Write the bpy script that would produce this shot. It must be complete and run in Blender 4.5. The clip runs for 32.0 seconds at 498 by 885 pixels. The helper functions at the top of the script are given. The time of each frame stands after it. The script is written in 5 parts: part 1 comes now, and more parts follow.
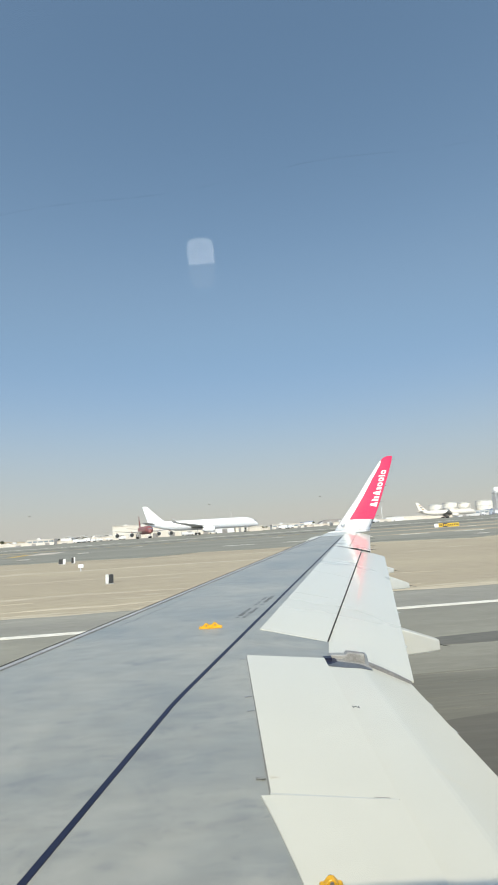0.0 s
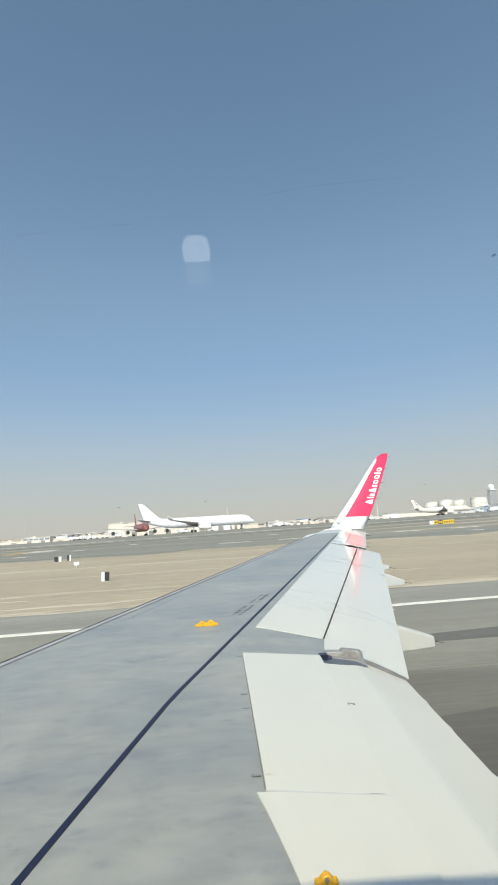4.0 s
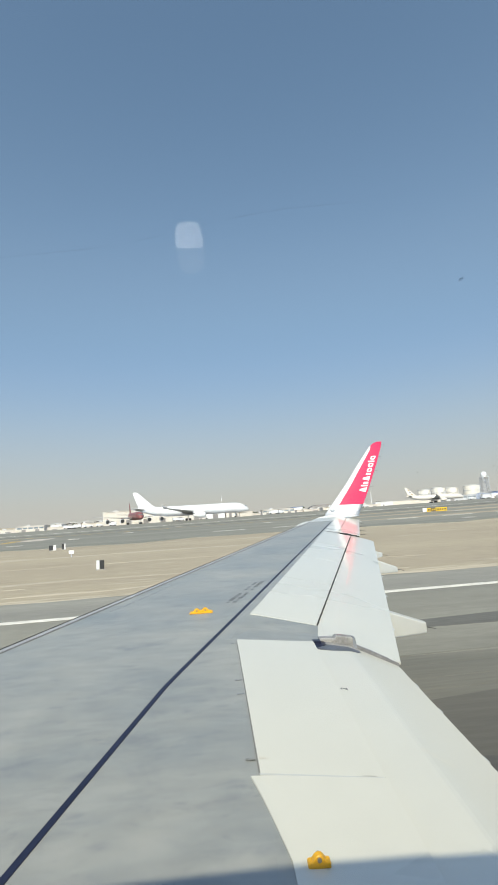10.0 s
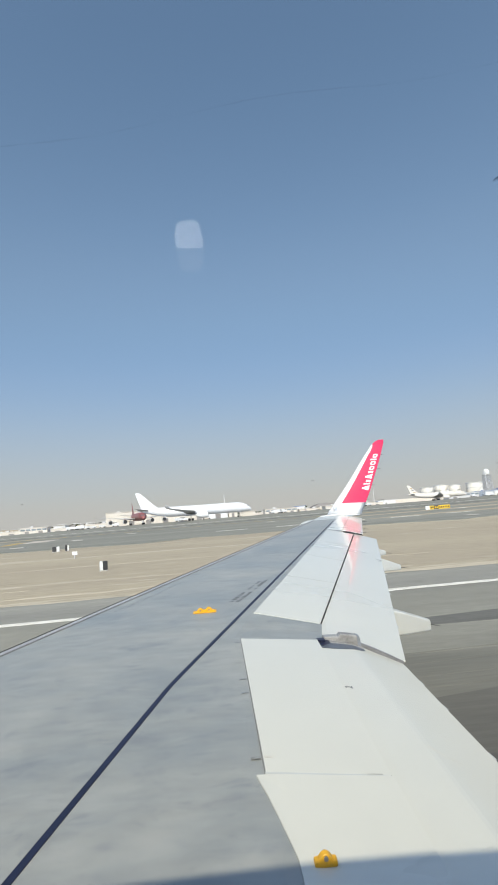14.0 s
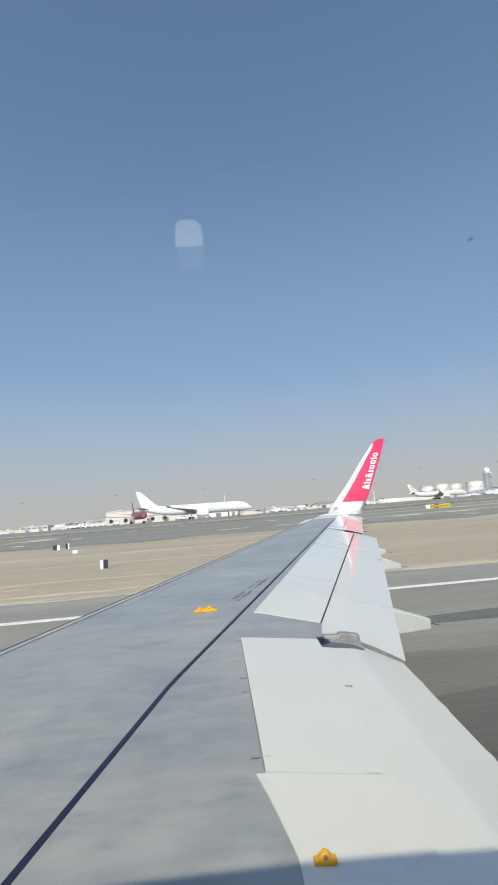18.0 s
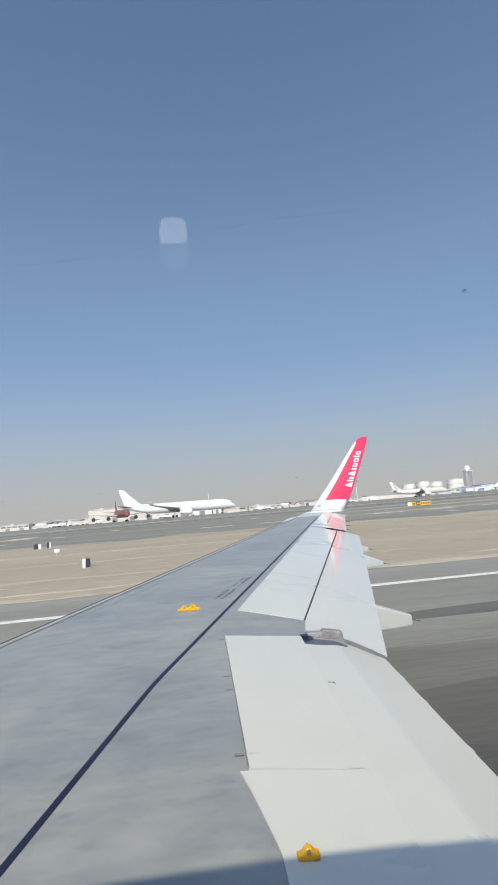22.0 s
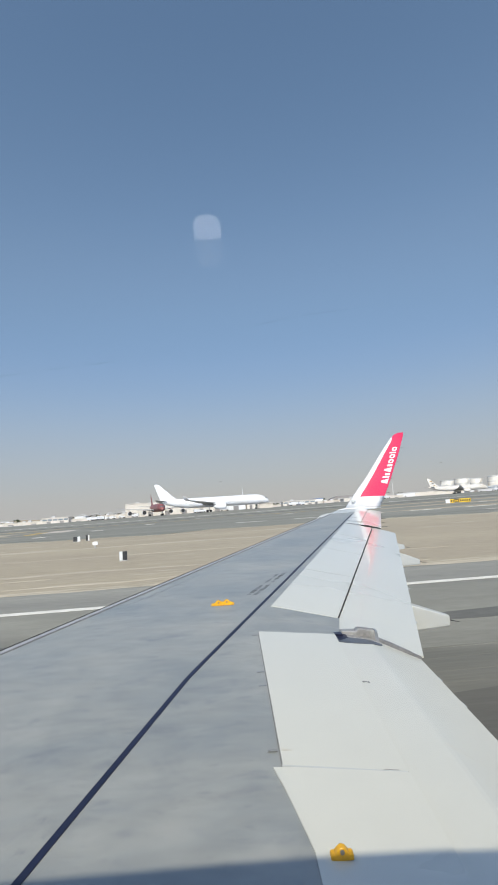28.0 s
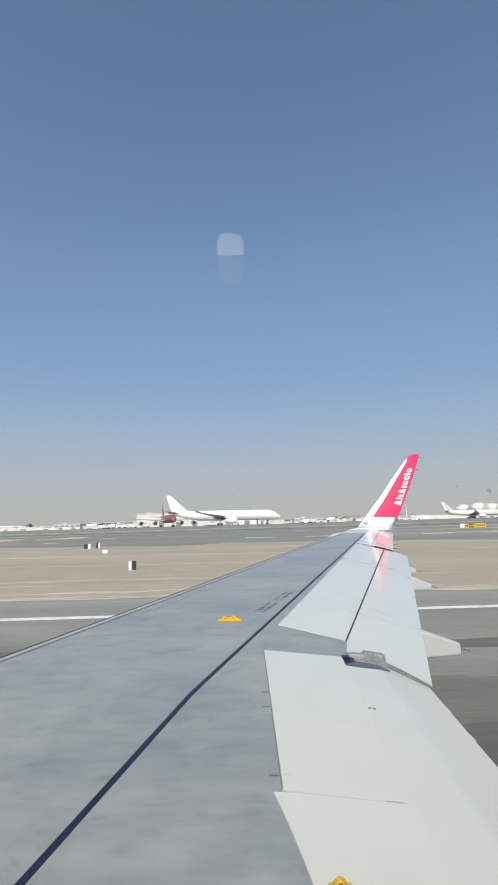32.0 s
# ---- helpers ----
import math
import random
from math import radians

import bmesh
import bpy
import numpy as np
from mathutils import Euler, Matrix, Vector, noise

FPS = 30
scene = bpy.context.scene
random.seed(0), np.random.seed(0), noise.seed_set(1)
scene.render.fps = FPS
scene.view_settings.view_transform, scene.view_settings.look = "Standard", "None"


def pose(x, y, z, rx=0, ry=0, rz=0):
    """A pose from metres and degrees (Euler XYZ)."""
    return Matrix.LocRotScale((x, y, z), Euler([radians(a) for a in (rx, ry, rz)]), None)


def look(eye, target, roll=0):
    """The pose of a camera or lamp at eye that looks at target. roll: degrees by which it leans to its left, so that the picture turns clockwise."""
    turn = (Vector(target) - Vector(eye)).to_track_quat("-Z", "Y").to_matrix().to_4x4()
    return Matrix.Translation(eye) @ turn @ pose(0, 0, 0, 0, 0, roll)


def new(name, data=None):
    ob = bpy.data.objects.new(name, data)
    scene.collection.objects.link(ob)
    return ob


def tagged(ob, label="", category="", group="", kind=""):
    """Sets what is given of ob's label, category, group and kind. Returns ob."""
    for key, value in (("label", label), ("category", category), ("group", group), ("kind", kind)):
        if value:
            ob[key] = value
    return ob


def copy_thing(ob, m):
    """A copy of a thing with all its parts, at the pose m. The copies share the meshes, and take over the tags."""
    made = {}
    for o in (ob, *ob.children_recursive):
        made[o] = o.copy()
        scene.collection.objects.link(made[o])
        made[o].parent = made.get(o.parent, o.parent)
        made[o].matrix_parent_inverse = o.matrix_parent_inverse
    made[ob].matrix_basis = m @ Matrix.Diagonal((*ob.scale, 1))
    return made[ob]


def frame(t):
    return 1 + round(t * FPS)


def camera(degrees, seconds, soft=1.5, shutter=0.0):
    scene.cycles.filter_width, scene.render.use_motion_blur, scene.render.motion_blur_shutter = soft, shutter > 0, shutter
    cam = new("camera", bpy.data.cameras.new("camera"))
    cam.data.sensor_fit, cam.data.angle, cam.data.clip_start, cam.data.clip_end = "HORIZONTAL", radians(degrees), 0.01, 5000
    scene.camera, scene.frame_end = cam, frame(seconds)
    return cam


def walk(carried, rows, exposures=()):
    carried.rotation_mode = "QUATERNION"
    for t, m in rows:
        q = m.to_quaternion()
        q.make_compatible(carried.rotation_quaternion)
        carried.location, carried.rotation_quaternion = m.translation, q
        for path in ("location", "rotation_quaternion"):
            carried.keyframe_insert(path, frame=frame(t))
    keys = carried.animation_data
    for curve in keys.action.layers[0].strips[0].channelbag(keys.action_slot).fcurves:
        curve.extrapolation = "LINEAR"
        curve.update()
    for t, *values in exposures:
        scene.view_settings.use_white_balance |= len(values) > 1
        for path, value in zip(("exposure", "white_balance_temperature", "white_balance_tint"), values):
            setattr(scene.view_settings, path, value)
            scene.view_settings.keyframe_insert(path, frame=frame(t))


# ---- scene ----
# World: x runs aft along the aircraft, y outboard to starboard, z up from the taxiway.
cam = camera(54.0, 32.0, soft=1.75)
ROWS = [
    (0.0, pose(4.763, 1.646, 4.389, 100.24, 3.32, -2.35)),
    (0.5, pose(4.765, 1.643, 4.389, 100.19, 3.38, -2.50)),
    (1.0, pose(4.763, 1.646, 4.392, 100.06, 3.27, -2.63)),
    (1.5, pose(4.764, 1.645, 4.393, 99.96, 3.30, -2.68)),
    (2.0, pose(4.763, 1.650, 4.390, 99.98, 3.35, -2.73)),
    (2.5, pose(4.767, 1.648, 4.391, 99.98, 3.37, -2.71)),
    (3.0, pose(4.768, 1.640, 4.399, 99.89, 3.47, -2.75)),
    (3.5, pose(4.766, 1.644, 4.394, 99.90, 3.43, -2.77)),
    (5.5, pose(4.765, 1.647, 4.392, 99.91, 3.40, -2.87)),
    (6.0, pose(4.769, 1.644, 4.394, 99.88, 3.51, -2.96)),
    (6.5, pose(4.765, 1.648, 4.393, 99.84, 3.36, -3.18)),
    (7.0, pose(4.764, 1.647, 4.394, 99.64, 3.37, -3.41)),
    (7.5, pose(4.768, 1.647, 4.393, 99.49, 3.54, -3.62)),
    (8.0, pose(4.766, 1.650, 4.389, 99.25, 3.36, -3.73)),
    (8.5, pose(4.764, 1.650, 4.392, 99.02, 3.33, -3.86)),
    (9.0, pose(4.768, 1.648, 4.395, 98.95, 3.38, -3.91)),
    (9.5, pose(4.770, 1.652, 4.389, 98.87, 3.45, -3.86)),
    (10.0, pose(4.769, 1.645, 4.397, 98.50, 3.60, -3.45)),
    (10.5, pose(4.772, 1.645, 4.389, 98.56, 3.84, -3.17)),
    (11.0, pose(4.767, 1.649, 4.392, 98.62, 3.63, -3.19)),
    (11.5, pose(4.768, 1.648, 4.395, 98.66, 3.72, -3.22)),
    (12.0, pose(4.770, 1.648, 4.395, 98.38, 3.84, -3.21)),
    (12.5, pose(4.767, 1.657, 4.391, 97.85, 3.82, -3.57)),
    (13.0, pose(4.771, 1.654, 4.397, 97.26, 4.13, -3.91)),
    (13.5, pose(4.769, 1.653, 4.394, 97.51, 4.17, -3.67)),
    (14.0, pose(4.769, 1.654, 4.391, 98.47, 4.16, -3.14)),
    (14.5, pose(4.769, 1.653, 4.393, 98.58, 3.97, -3.04)),
    (15.0, pose(4.773, 1.654, 4.392, 98.10, 4.09, -3.05)),
    (15.5, pose(4.775, 1.654, 4.392, 98.10, 4.09, -2.95)),
    (17.5, pose(4.771, 1.655, 4.388, 98.46, 4.12, -3.07)),
    (18.0, pose(4.771, 1.651, 4.396, 98.32, 4.13, -3.10)),
    (18.5, pose(4.772, 1.658, 4.392, 98.38, 4.20, -3.00)),
    (19.0, pose(4.772, 1.654, 4.392, 98.71, 4.30, -2.66)),
    (19.5, pose(4.771, 1.651, 4.396, 98.87, 4.32, -2.57)),
    (20.0, pose(4.772, 1.650, 4.395, 98.73, 4.36, -3.00)),
    (20.5, pose(4.769, 1.653, 4.395, 98.53, 4.38, -3.65)),
    (21.0, pose(4.770, 1.648, 4.400, 98.23, 4.44, -4.29)),
    (21.5, pose(4.769, 1.650, 4.400, 98.05, 4.36, -4.73)),
    (22.0, pose(4.768, 1.647, 4.400, 97.94, 4.30, -4.99)),
    (22.5, pose(4.769, 1.649, 4.400, 97.82, 4.30, -5.17)),
    (23.0, pose(4.769, 1.652, 4.398, 97.80, 4.32, -5.34)),
    (23.5, pose(4.769, 1.648, 4.403, 97.74, 4.49, -5.52)),
    (24.0, pose(4.767, 1.650, 4.404, 97.70, 4.49, -5.59)),
    (24.5, pose(4.766, 1.650, 4.399, 97.80, 4.42, -5.46)),
    (25.0, pose(4.770, 1.647, 4.406, 97.71, 4.48, -5.24)),
    (25.5, pose(4.772, 1.643, 4.407, 97.84, 4.43, -4.81)),
    (26.0, pose(4.770, 1.645, 4.408, 97.90, 4.27, -3.64)),
    (26.5, pose(4.768, 1.645, 4.406, 97.84, 4.05, -2.53)),
    (28.5, pose(4.770, 1.646, 4.412, 97.67, 3.66, -0.86)),
    (29.0, pose(4.771, 1.644, 4.412, 97.68, 3.66, -0.68)),
    (29.5, pose(4.774, 1.644, 4.415, 97.60, 3.77, -0.66)),
    (30.0, pose(4.770, 1.643, 4.417, 97.93, 3.22, -0.52)),
    (30.5, pose(4.770, 1.640, 4.420, 99.07, 1.83, 0.09)),
    (31.0, pose(4.770, 1.638, 4.415, 99.43, 1.21, 0.15)),
    (31.5, pose(4.769, 1.639, 4.422, 99.44, 1.11, 0.13)),
    (32.0, pose(4.771, 1.640, 4.420, 99.45, 1.09, 0.21)),
]
EXPOSURES = [(0.0, 0.08, 7100, 4), (9.0, 0.07, 7100, 4), (13.0, 0.01, 6950, 6), (16.5, -0.05, 6750, 8), (20.0, -0.12, 6730, 9), (32.0, -0.12, 6710, 8)]
walk(cam, ROWS, EXPOSURES)

# ---- light ----
SUN = Vector((-0.10, -0.72, 0.642)).normalized()
# dust haze by height over the skyline: how much of it, and its colour (brown-grey low down, blue higher up)
HAZE = ((0.0, 0.98, (0.535, 0.530, 0.540)), (0.058, 0.95, (0.505, 0.517, 0.540)), (0.173, 0.90, (0.385, 0.490, 0.650)), (0.284, 0.75, (0.250, 0.378, 0.630)),
        (0.387, 0.40, (0.230, 0.310, 0.470)), (0.53, 0.10, (0.35, 0.35, 0.38)), (0.77, 0.04, (0.40, 0.40, 0.40)), (1.0, 0.03, (0.40, 0.40, 0.40)))
SUN_GLOW = 10.0  # how much brighter the dust is towards the sun
SKY_TINT = (0.965, 1.14, 1.19)
world = bpy.data.worlds.new("sky")
scene.world = world
world.use_nodes = True
wn = world.node_tree
wn.nodes.clear()
sky = wn.nodes.new("ShaderNodeTexSky")
sky.sky_type = "NISHITA"
sky.sun_disc = False
sky.sun_elevation = math.asin(SUN.z)
sky.sun_rotation = math.atan2(SUN.x, SUN.y)
sky.air_density = 1.0
sky.dust_density = 0.8
sky.ozone_density = 0.8
bg = wn.nodes.new("ShaderNodeBackground")
bg.inputs["Strength"].default_value = 0.15
wout = wn.nodes.new("ShaderNodeOutputWorld")
where = wn.nodes.new("ShaderNodeTexCoord")
split = wn.nodes.new("ShaderNodeSeparateXYZ")
wn.links.new(where.outputs["Generated"], split.inputs[0])
haze, dust = [wn.nodes.new("ShaderNodeValToRGB") for _ in range(2)]
for ramp_node in (haze, dust):
    ramp_node.color_ramp.interpolation = "B_SPLINE"
    for i, (at_z, amount, tone) in enumerate(HAZE):
        e = ramp_node.color_ramp.elements[i] if i < 2 else ramp_node.color_ramp.elements.new(at_z)
        e.position, e.color = at_z, (amount, amount, amount, 1) if ramp_node is haze else (*tone, 1)
    wn.links.new(split.outputs["Z"], ramp_node.inputs[0])
towards = wn.nodes.new("ShaderNodeVectorMath")  # the dust scatters forward: brighter round the sun
towards.operation = "DOT_PRODUCT"
towards.inputs[1].default_value = SUN
wn.links.new(where.outputs["Generated"], towards.inputs[0])
forward = wn.nodes.new("ShaderNodeMath")
forward.operation, forward.use_clamp = "MULTIPLY", True
wn.links.new(towards.outputs["Value"], forward.inputs[0])
forward.inputs[1].default_value = 1.0
squared = wn.nodes.new("ShaderNodeMath")
squared.operation = "POWER"
squared.inputs[1].default_value = 2.0
wn.links.new(forward.outputs[0], squared.inputs[0])
glow = wn.nodes.new("ShaderNodeMath")
glow.operation = "MULTIPLY_ADD"
glow.inputs[1].default_value, glow.inputs[2].default_value = SUN_GLOW / 0.15, 1.0 / 0.15
wn.links.new(squared.outputs[0], glow.inputs[0])
lit_dust = wn.nodes.new("ShaderNodeVectorMath")
lit_dust.operation = "SCALE"
wn.links.new(dust.outputs[0], lit_dust.inputs[0])
wn.links.new(glow.outputs[0], lit_dust.inputs["Scale"])
dusty = wn.nodes.new("ShaderNodeMix")
dusty.data_type = "RGBA"
wn.links.new(haze.outputs[0], dusty.inputs["Factor"])
tinted = wn.nodes.new("ShaderNodeVectorMath")
tinted.operation = "MULTIPLY"
tinted.inputs[1].default_value = SKY_TINT
wn.links.new(sky.outputs[0], tinted.inputs[0])
wn.links.new(tinted.outputs[0], dusty.inputs["A"])
wn.links.new(lit_dust.outputs[0], dusty.inputs["B"])
wn.links.new(dusty.outputs["Result"], bg.inputs[0])
wn.links.new(bg.outputs[0], wout.inputs[0])
sun = new("sun", bpy.data.lights.new("sun", "SUN"))
sun.data.energy = 3.9
sun.data.angle = radians(0.6)
sun.data.color = (1.0, 0.92, 0.70)
sun.matrix_world = look(SUN * 60, (0, 0, 0))


# ---- materials ----
def mat(name, color, rough=0.6, metal=0.0, vary=0.25, scale=3.0, stretch=(1, 1, 1), fine=60.0, bump=0.0,
        coat=0.0, dark=None, spread=(0.35, 0.65), fine_amount=0.12, turbulence=0.5):
    """A surface with broad stains and fine grain; dark: the second colour of the stains."""
    m = bpy.data.materials.new(name)
    m.use_nodes = True
    nt = m.node_tree
    b = nt.nodes["Principled BSDF"]
    geo = nt.nodes.new("ShaderNodeNewGeometry")
    mp = nt.nodes.new("ShaderNodeMapping")
    mp.inputs["Scale"].default_value = stretch
    nt.links.new(geo.outputs["Position"], mp.inputs["Vector"])
    big = nt.nodes.new("ShaderNodeTexNoise")
    big.inputs["Scale"].default_value = scale
    big.inputs["Detail"].default_value = 7
    big.inputs["Roughness"].default_value = turbulence
    nt.links.new(mp.outputs[0], big.inputs["Vector"])
    ramp = nt.nodes.new("ShaderNodeValToRGB")
    ramp.color_ramp.elements[0].position, ramp.color_ramp.elements[1].position = spread
    d = dark or [c * (1 - vary) for c in color]
    ramp.color_ramp.elements[0].color = (*d, 1)
    ramp.color_ramp.elements[1].color = (*color, 1)
    nt.links.new(big.outputs["Fac"], ramp.inputs[0])
    sm = nt.nodes.new("ShaderNodeTexNoise")
    sm.inputs["Scale"].default_value = fine
    sm.inputs["Detail"].default_value = 3
    nt.links.new(mp.outputs[0], sm.inputs["Vector"])
    mr = nt.nodes.new("ShaderNodeMapRange")
    mr.inputs["From Min"].default_value, mr.inputs["From Max"].default_value = 0.3, 0.7
    mr.inputs["To Min"].default_value, mr.inputs["To Max"].default_value = 1 - fine_amount, 1 + fine_amount
    nt.links.new(sm.outputs["Fac"], mr.inputs["Value"])
    mul = nt.nodes.new("ShaderNodeVectorMath")
    mul.operation = "SCALE"
    nt.links.new(ramp.outputs[0], mul.inputs[0])
    nt.links.new(mr.outputs[0], mul.inputs["Scale"])
    nt.links.new(mul.outputs[0], b.inputs["Base Color"])
    b.inputs["Metallic"].default_value = metal
    rr = nt.nodes.new("ShaderNodeMapRange")
    rr.inputs["To Min"].default_value, rr.inputs["To Max"].default_value = rough * 0.85, min(1, rough * 1.2)
    nt.links.new(big.outputs["Fac"], rr.inputs["Value"])
    nt.links.new(rr.outputs[0], b.inputs["Roughness"])
    b.inputs["Coat Weight"].default_value = coat
    b.inputs["Coat Roughness"].default_value = 0.04
    if bump:
        bp = nt.nodes.new("ShaderNodeBump")
        bp.inputs["Strength"].default_value = bump
        bp.inputs["Distance"].default_value = 0.02
        nt.links.new(sm.outputs["Fac"], bp.inputs["Height"])
        nt.links.new(bp.outputs[0], b.inputs["Normal"])
    return m


def layer(m, size, stretch, low, high, tone, most):
    """Lays patches of a second tone over a material's colour, where a noise passes from low to high."""
    nt = m.node_tree
    b = nt.nodes["Principled BSDF"]
    under = b.inputs["Base Color"].links[0].from_socket
    geo = nt.nodes.new("ShaderNodeNewGeometry")
    mp = nt.nodes.new("ShaderNodeMapping")
    mp.inputs["Scale"].default_value = stretch
    mp.inputs["Location"].default_value = (size * 37, size * 91, 0)
    nt.links.new(geo.outputs["Position"], mp.inputs["Vector"])
    tex = nt.nodes.new("ShaderNodeTexNoise")
    tex.inputs["Scale"].default_value = size
    tex.inputs["Detail"].default_value = 6
    tex.inputs["Roughness"].default_value = 0.62
    tex.inputs["Distortion"].default_value = 0.4
    nt.links.new(mp.outputs[0], tex.inputs["Vector"])
    mr = nt.nodes.new("ShaderNodeMapRange")
    mr.interpolation_type = "SMOOTHSTEP"
    mr.inputs["From Min"].default_value, mr.inputs["From Max"].default_value = low, high
    mr.inputs["To Max"].default_value = most
    nt.links.new(tex.outputs["Fac"], mr.inputs["Value"])
    mix = nt.nodes.new("ShaderNodeMix")
    mix.data_type = "RGBA"
    nt.links.new(mr.outputs[0], mix.inputs["Factor"])
    nt.links.new(under, mix.inputs["A"])
    mix.inputs["B"].default_value = (*tone, 1)
    nt.links.new(mix.outputs["Result"], b.inputs["Base Color"])


def sand(name, base, dark, pale, streaks):
    """Wind-streaked sand: broad patches, long pale streaks along the taxiway, dark scrub and grain."""
    m = mat(name, base, 0.95, 0, scale=0.05, stretch=(0.3, 1, 1), fine=2.2, bump=0.4, dark=dark, fine_amount=0.1)
    layer(m, 0.22, (0.22, 1, 1), 0.66 - 0.12 * streaks, 0.76 - 0.08 * streaks, pale, 0.8)
    layer(m, 0.75, (0.16, 1, 1), 0.64 - 0.06 * streaks, 0.74, pale, 0.8)
    layer(m, 0.60, (0.20, 1, 1), 0.58, 0.72, [c * 0.70 for c in dark], 0.8)
    return m


M_SAND = sand("sand", (0.414, 0.354, 0.274), (0.347, 0.293, 0.228), (0.585, 0.519, 0.432), 0.6)
M_PALE = sand("pale_sand", (0.516, 0.45, 0.367), (0.387, 0.333, 0.268), (0.619, 0.554, 0.47), 1.0)
M_DRIFT = sand("drifted_sand", (0.54, 0.47, 0.38), (0.44, 0.38, 0.30), (0.62, 0.55, 0.46), 0.8)
M_APRON = mat("apron_asphalt", (0.249, 0.244, 0.221), 0.9, 0, scale=0.10, stretch=(0.12, 1, 1), fine=4, bump=0.2,
              dark=(0.189, 0.184, 0.167))
M_ASPHALT = mat("asphalt", (0.290, 0.280, 0.250), 0.85, 0, scale=0.28, stretch=(0.2, 1, 1), fine=9, bump=0.3,
                dark=(0.190, 0.184, 0.168), fine_amount=0.08)
M_ASPHALT2 = mat("old_asphalt", (0.318, 0.307, 0.282), 0.9, 0, scale=0.15, stretch=(0.15, 1, 1), fine=6, bump=0.2,
                 dark=(0.232, 0.225, 0.211))
M_WORN = mat("worn_asphalt", (0.150, 0.142, 0.130), 0.85, 0, scale=0.4, stretch=(0.12, 1, 1), fine=9, bump=0.3,
             dark=(0.098, 0.096, 0.092), fine_amount=0.08)
M_HALFWORN = mat("half_worn_asphalt", (0.205, 0.198, 0.177), 0.85, 0, scale=0.35, stretch=(0.1, 1, 1), fine=9, bump=0.3,
                 dark=(0.142, 0.138, 0.126), fine_amount=0.08)
M_SEAM = mat("resurfaced_asphalt", (0.150, 0.147, 0.140), 0.85, 0, scale=0.5, stretch=(0.2, 1, 1), fine=10, bump=0.2, vary=0.2)
M_RUBBER = mat("rubbered_asphalt", (0.103, 0.102, 0.103), 0.85, 0, scale=0.5, stretch=(0.1, 1, 1), fine=12, bump=0.2)
M_LINE = mat("line_paint", (0.791, 0.761, 0.724), 0.7, 0, scale=1.5, stretch=(0.3, 1, 1), fine=9, bump=0.2, vary=0.2)
M_OLDPAINT = mat("faded_paint", (0.568, 0.51, 0.47), 0.8, 0, scale=0.6, stretch=(0.3, 1, 1), fine=5, vary=0.25)
M_LINE_Y = mat("yellow_line_paint", (0.533, 0.363, 0.094), 0.7, 0, scale=1.5, stretch=(0.3, 1, 1), fine=9, vary=0.25)
# cloudy patches: dirt, and sky reflection put into the paint colour
M_GREY = mat("wing_grey_paint", (0.387, 0.390, 0.387), 0.40, 0.12, scale=1.5, stretch=(0.5, 1.1, 1), fine=9,
             dark=(0.250, 0.275, 0.302), spread=(0.32, 0.68), fine_amount=0.07, turbulence=0.64)
layer(M_GREY, 6.5, (0.55, 1.0, 1), 0.52, 0.74, (0.180, 0.202, 0.242), 0.50)
layer(M_GREY, 26.0, (0.7, 1.0, 1), 0.57, 0.72, (0.180, 0.198, 0.232), 0.36)
layer(M_GREY, 3.6, (0.55, 1.0, 1), 0.52, 0.72, (0.450, 0.447, 0.445), 0.38)
M_WHITE = mat("white_paint", (0.701, 0.692, 0.658), 0.28, 0, scale=0.8, stretch=(0.6, 1.2, 1), fine=9, vary=0.045,
              coat=0.6, fine_amount=0.02)
M_TIPW = mat("wingtip_white", (0.688, 0.692, 0.728), 0.28, 0, scale=0.9, fine=9, vary=0.04, coat=0.5, fine_amount=0.015)
M_FAIR = mat("fairing_paint", (0.550, 0.566, 0.590), 0.4, 0, scale=2, fine=12, vary=0.12, coat=0.2, fine_amount=0.03)
M_METAL = mat("bare_metal", (0.499, 0.497, 0.531), 0.42, 0.25, scale=3, fine=40, vary=0.2)
M_BRACKET = mat("bracket_metal", (0.404, 0.398, 0.414), 0.45, 0.35, scale=5, fine=40, vary=0.35)
M_SLATEP = mat("slate_paint", (0.292, 0.32, 0.385), 0.45, 0.2, scale=6, fine=40, vary=0.35)
# slate tone for the shade below the bracket band, put into the colour
M_ENDSHADE = mat("end_shade_slate", (0.135, 0.155, 0.205), 0.5, 0.1, scale=6, fine=40, vary=0.3)
M_ARM = mat("arm_metal", (0.284, 0.285, 0.315), 0.5, 0.3, scale=5, fine=40, vary=0.3)
M_NAVY = mat("navy_line_and_shade", (0.0155, 0.019, 0.0517), 0.4, 0, scale=5, fine=40, vary=0.2)
M_RED = mat("red_paint", (0.619, 0.019, 0.0893), 0.30, 0, scale=2, fine=20, vary=0.06, coat=0.5, fine_amount=0.02)
M_SEAL = mat("dark_seal", (0.043, 0.0433, 0.0489), 0.7, 0, scale=6, fine=40)
M_JOINT = mat("panel_joint", (0.224, 0.225, 0.235), 0.7, 0, scale=6, fine=40)
M_STAIN = mat("rusty_stain", (0.636, 0.605, 0.564), 0.5, 0, scale=14, fine=50, vary=0.15)
# dark brown of the anchor eyes: the shade inside them put into colour
M_EYE_SHADE = mat("grease_smear", (0.292, 0.268, 0.254), 0.6, 0, scale=9, fine=50, vary=0.3)
M_YELLOW = mat("yellow_paint", (0.810, 0.425, 0.022), 0.4, 0, scale=8, fine=60, vary=0.15)
M_FADED = mat("faded_ink", (0.232, 0.247, 0.277), 0.6, 0, scale=8, fine=60, vary=0.3)
M_SMUDGE = mat("worn_blue_ink", (0.285, 0.310, 0.350), 0.5, 0.1, scale=8, fine=60)
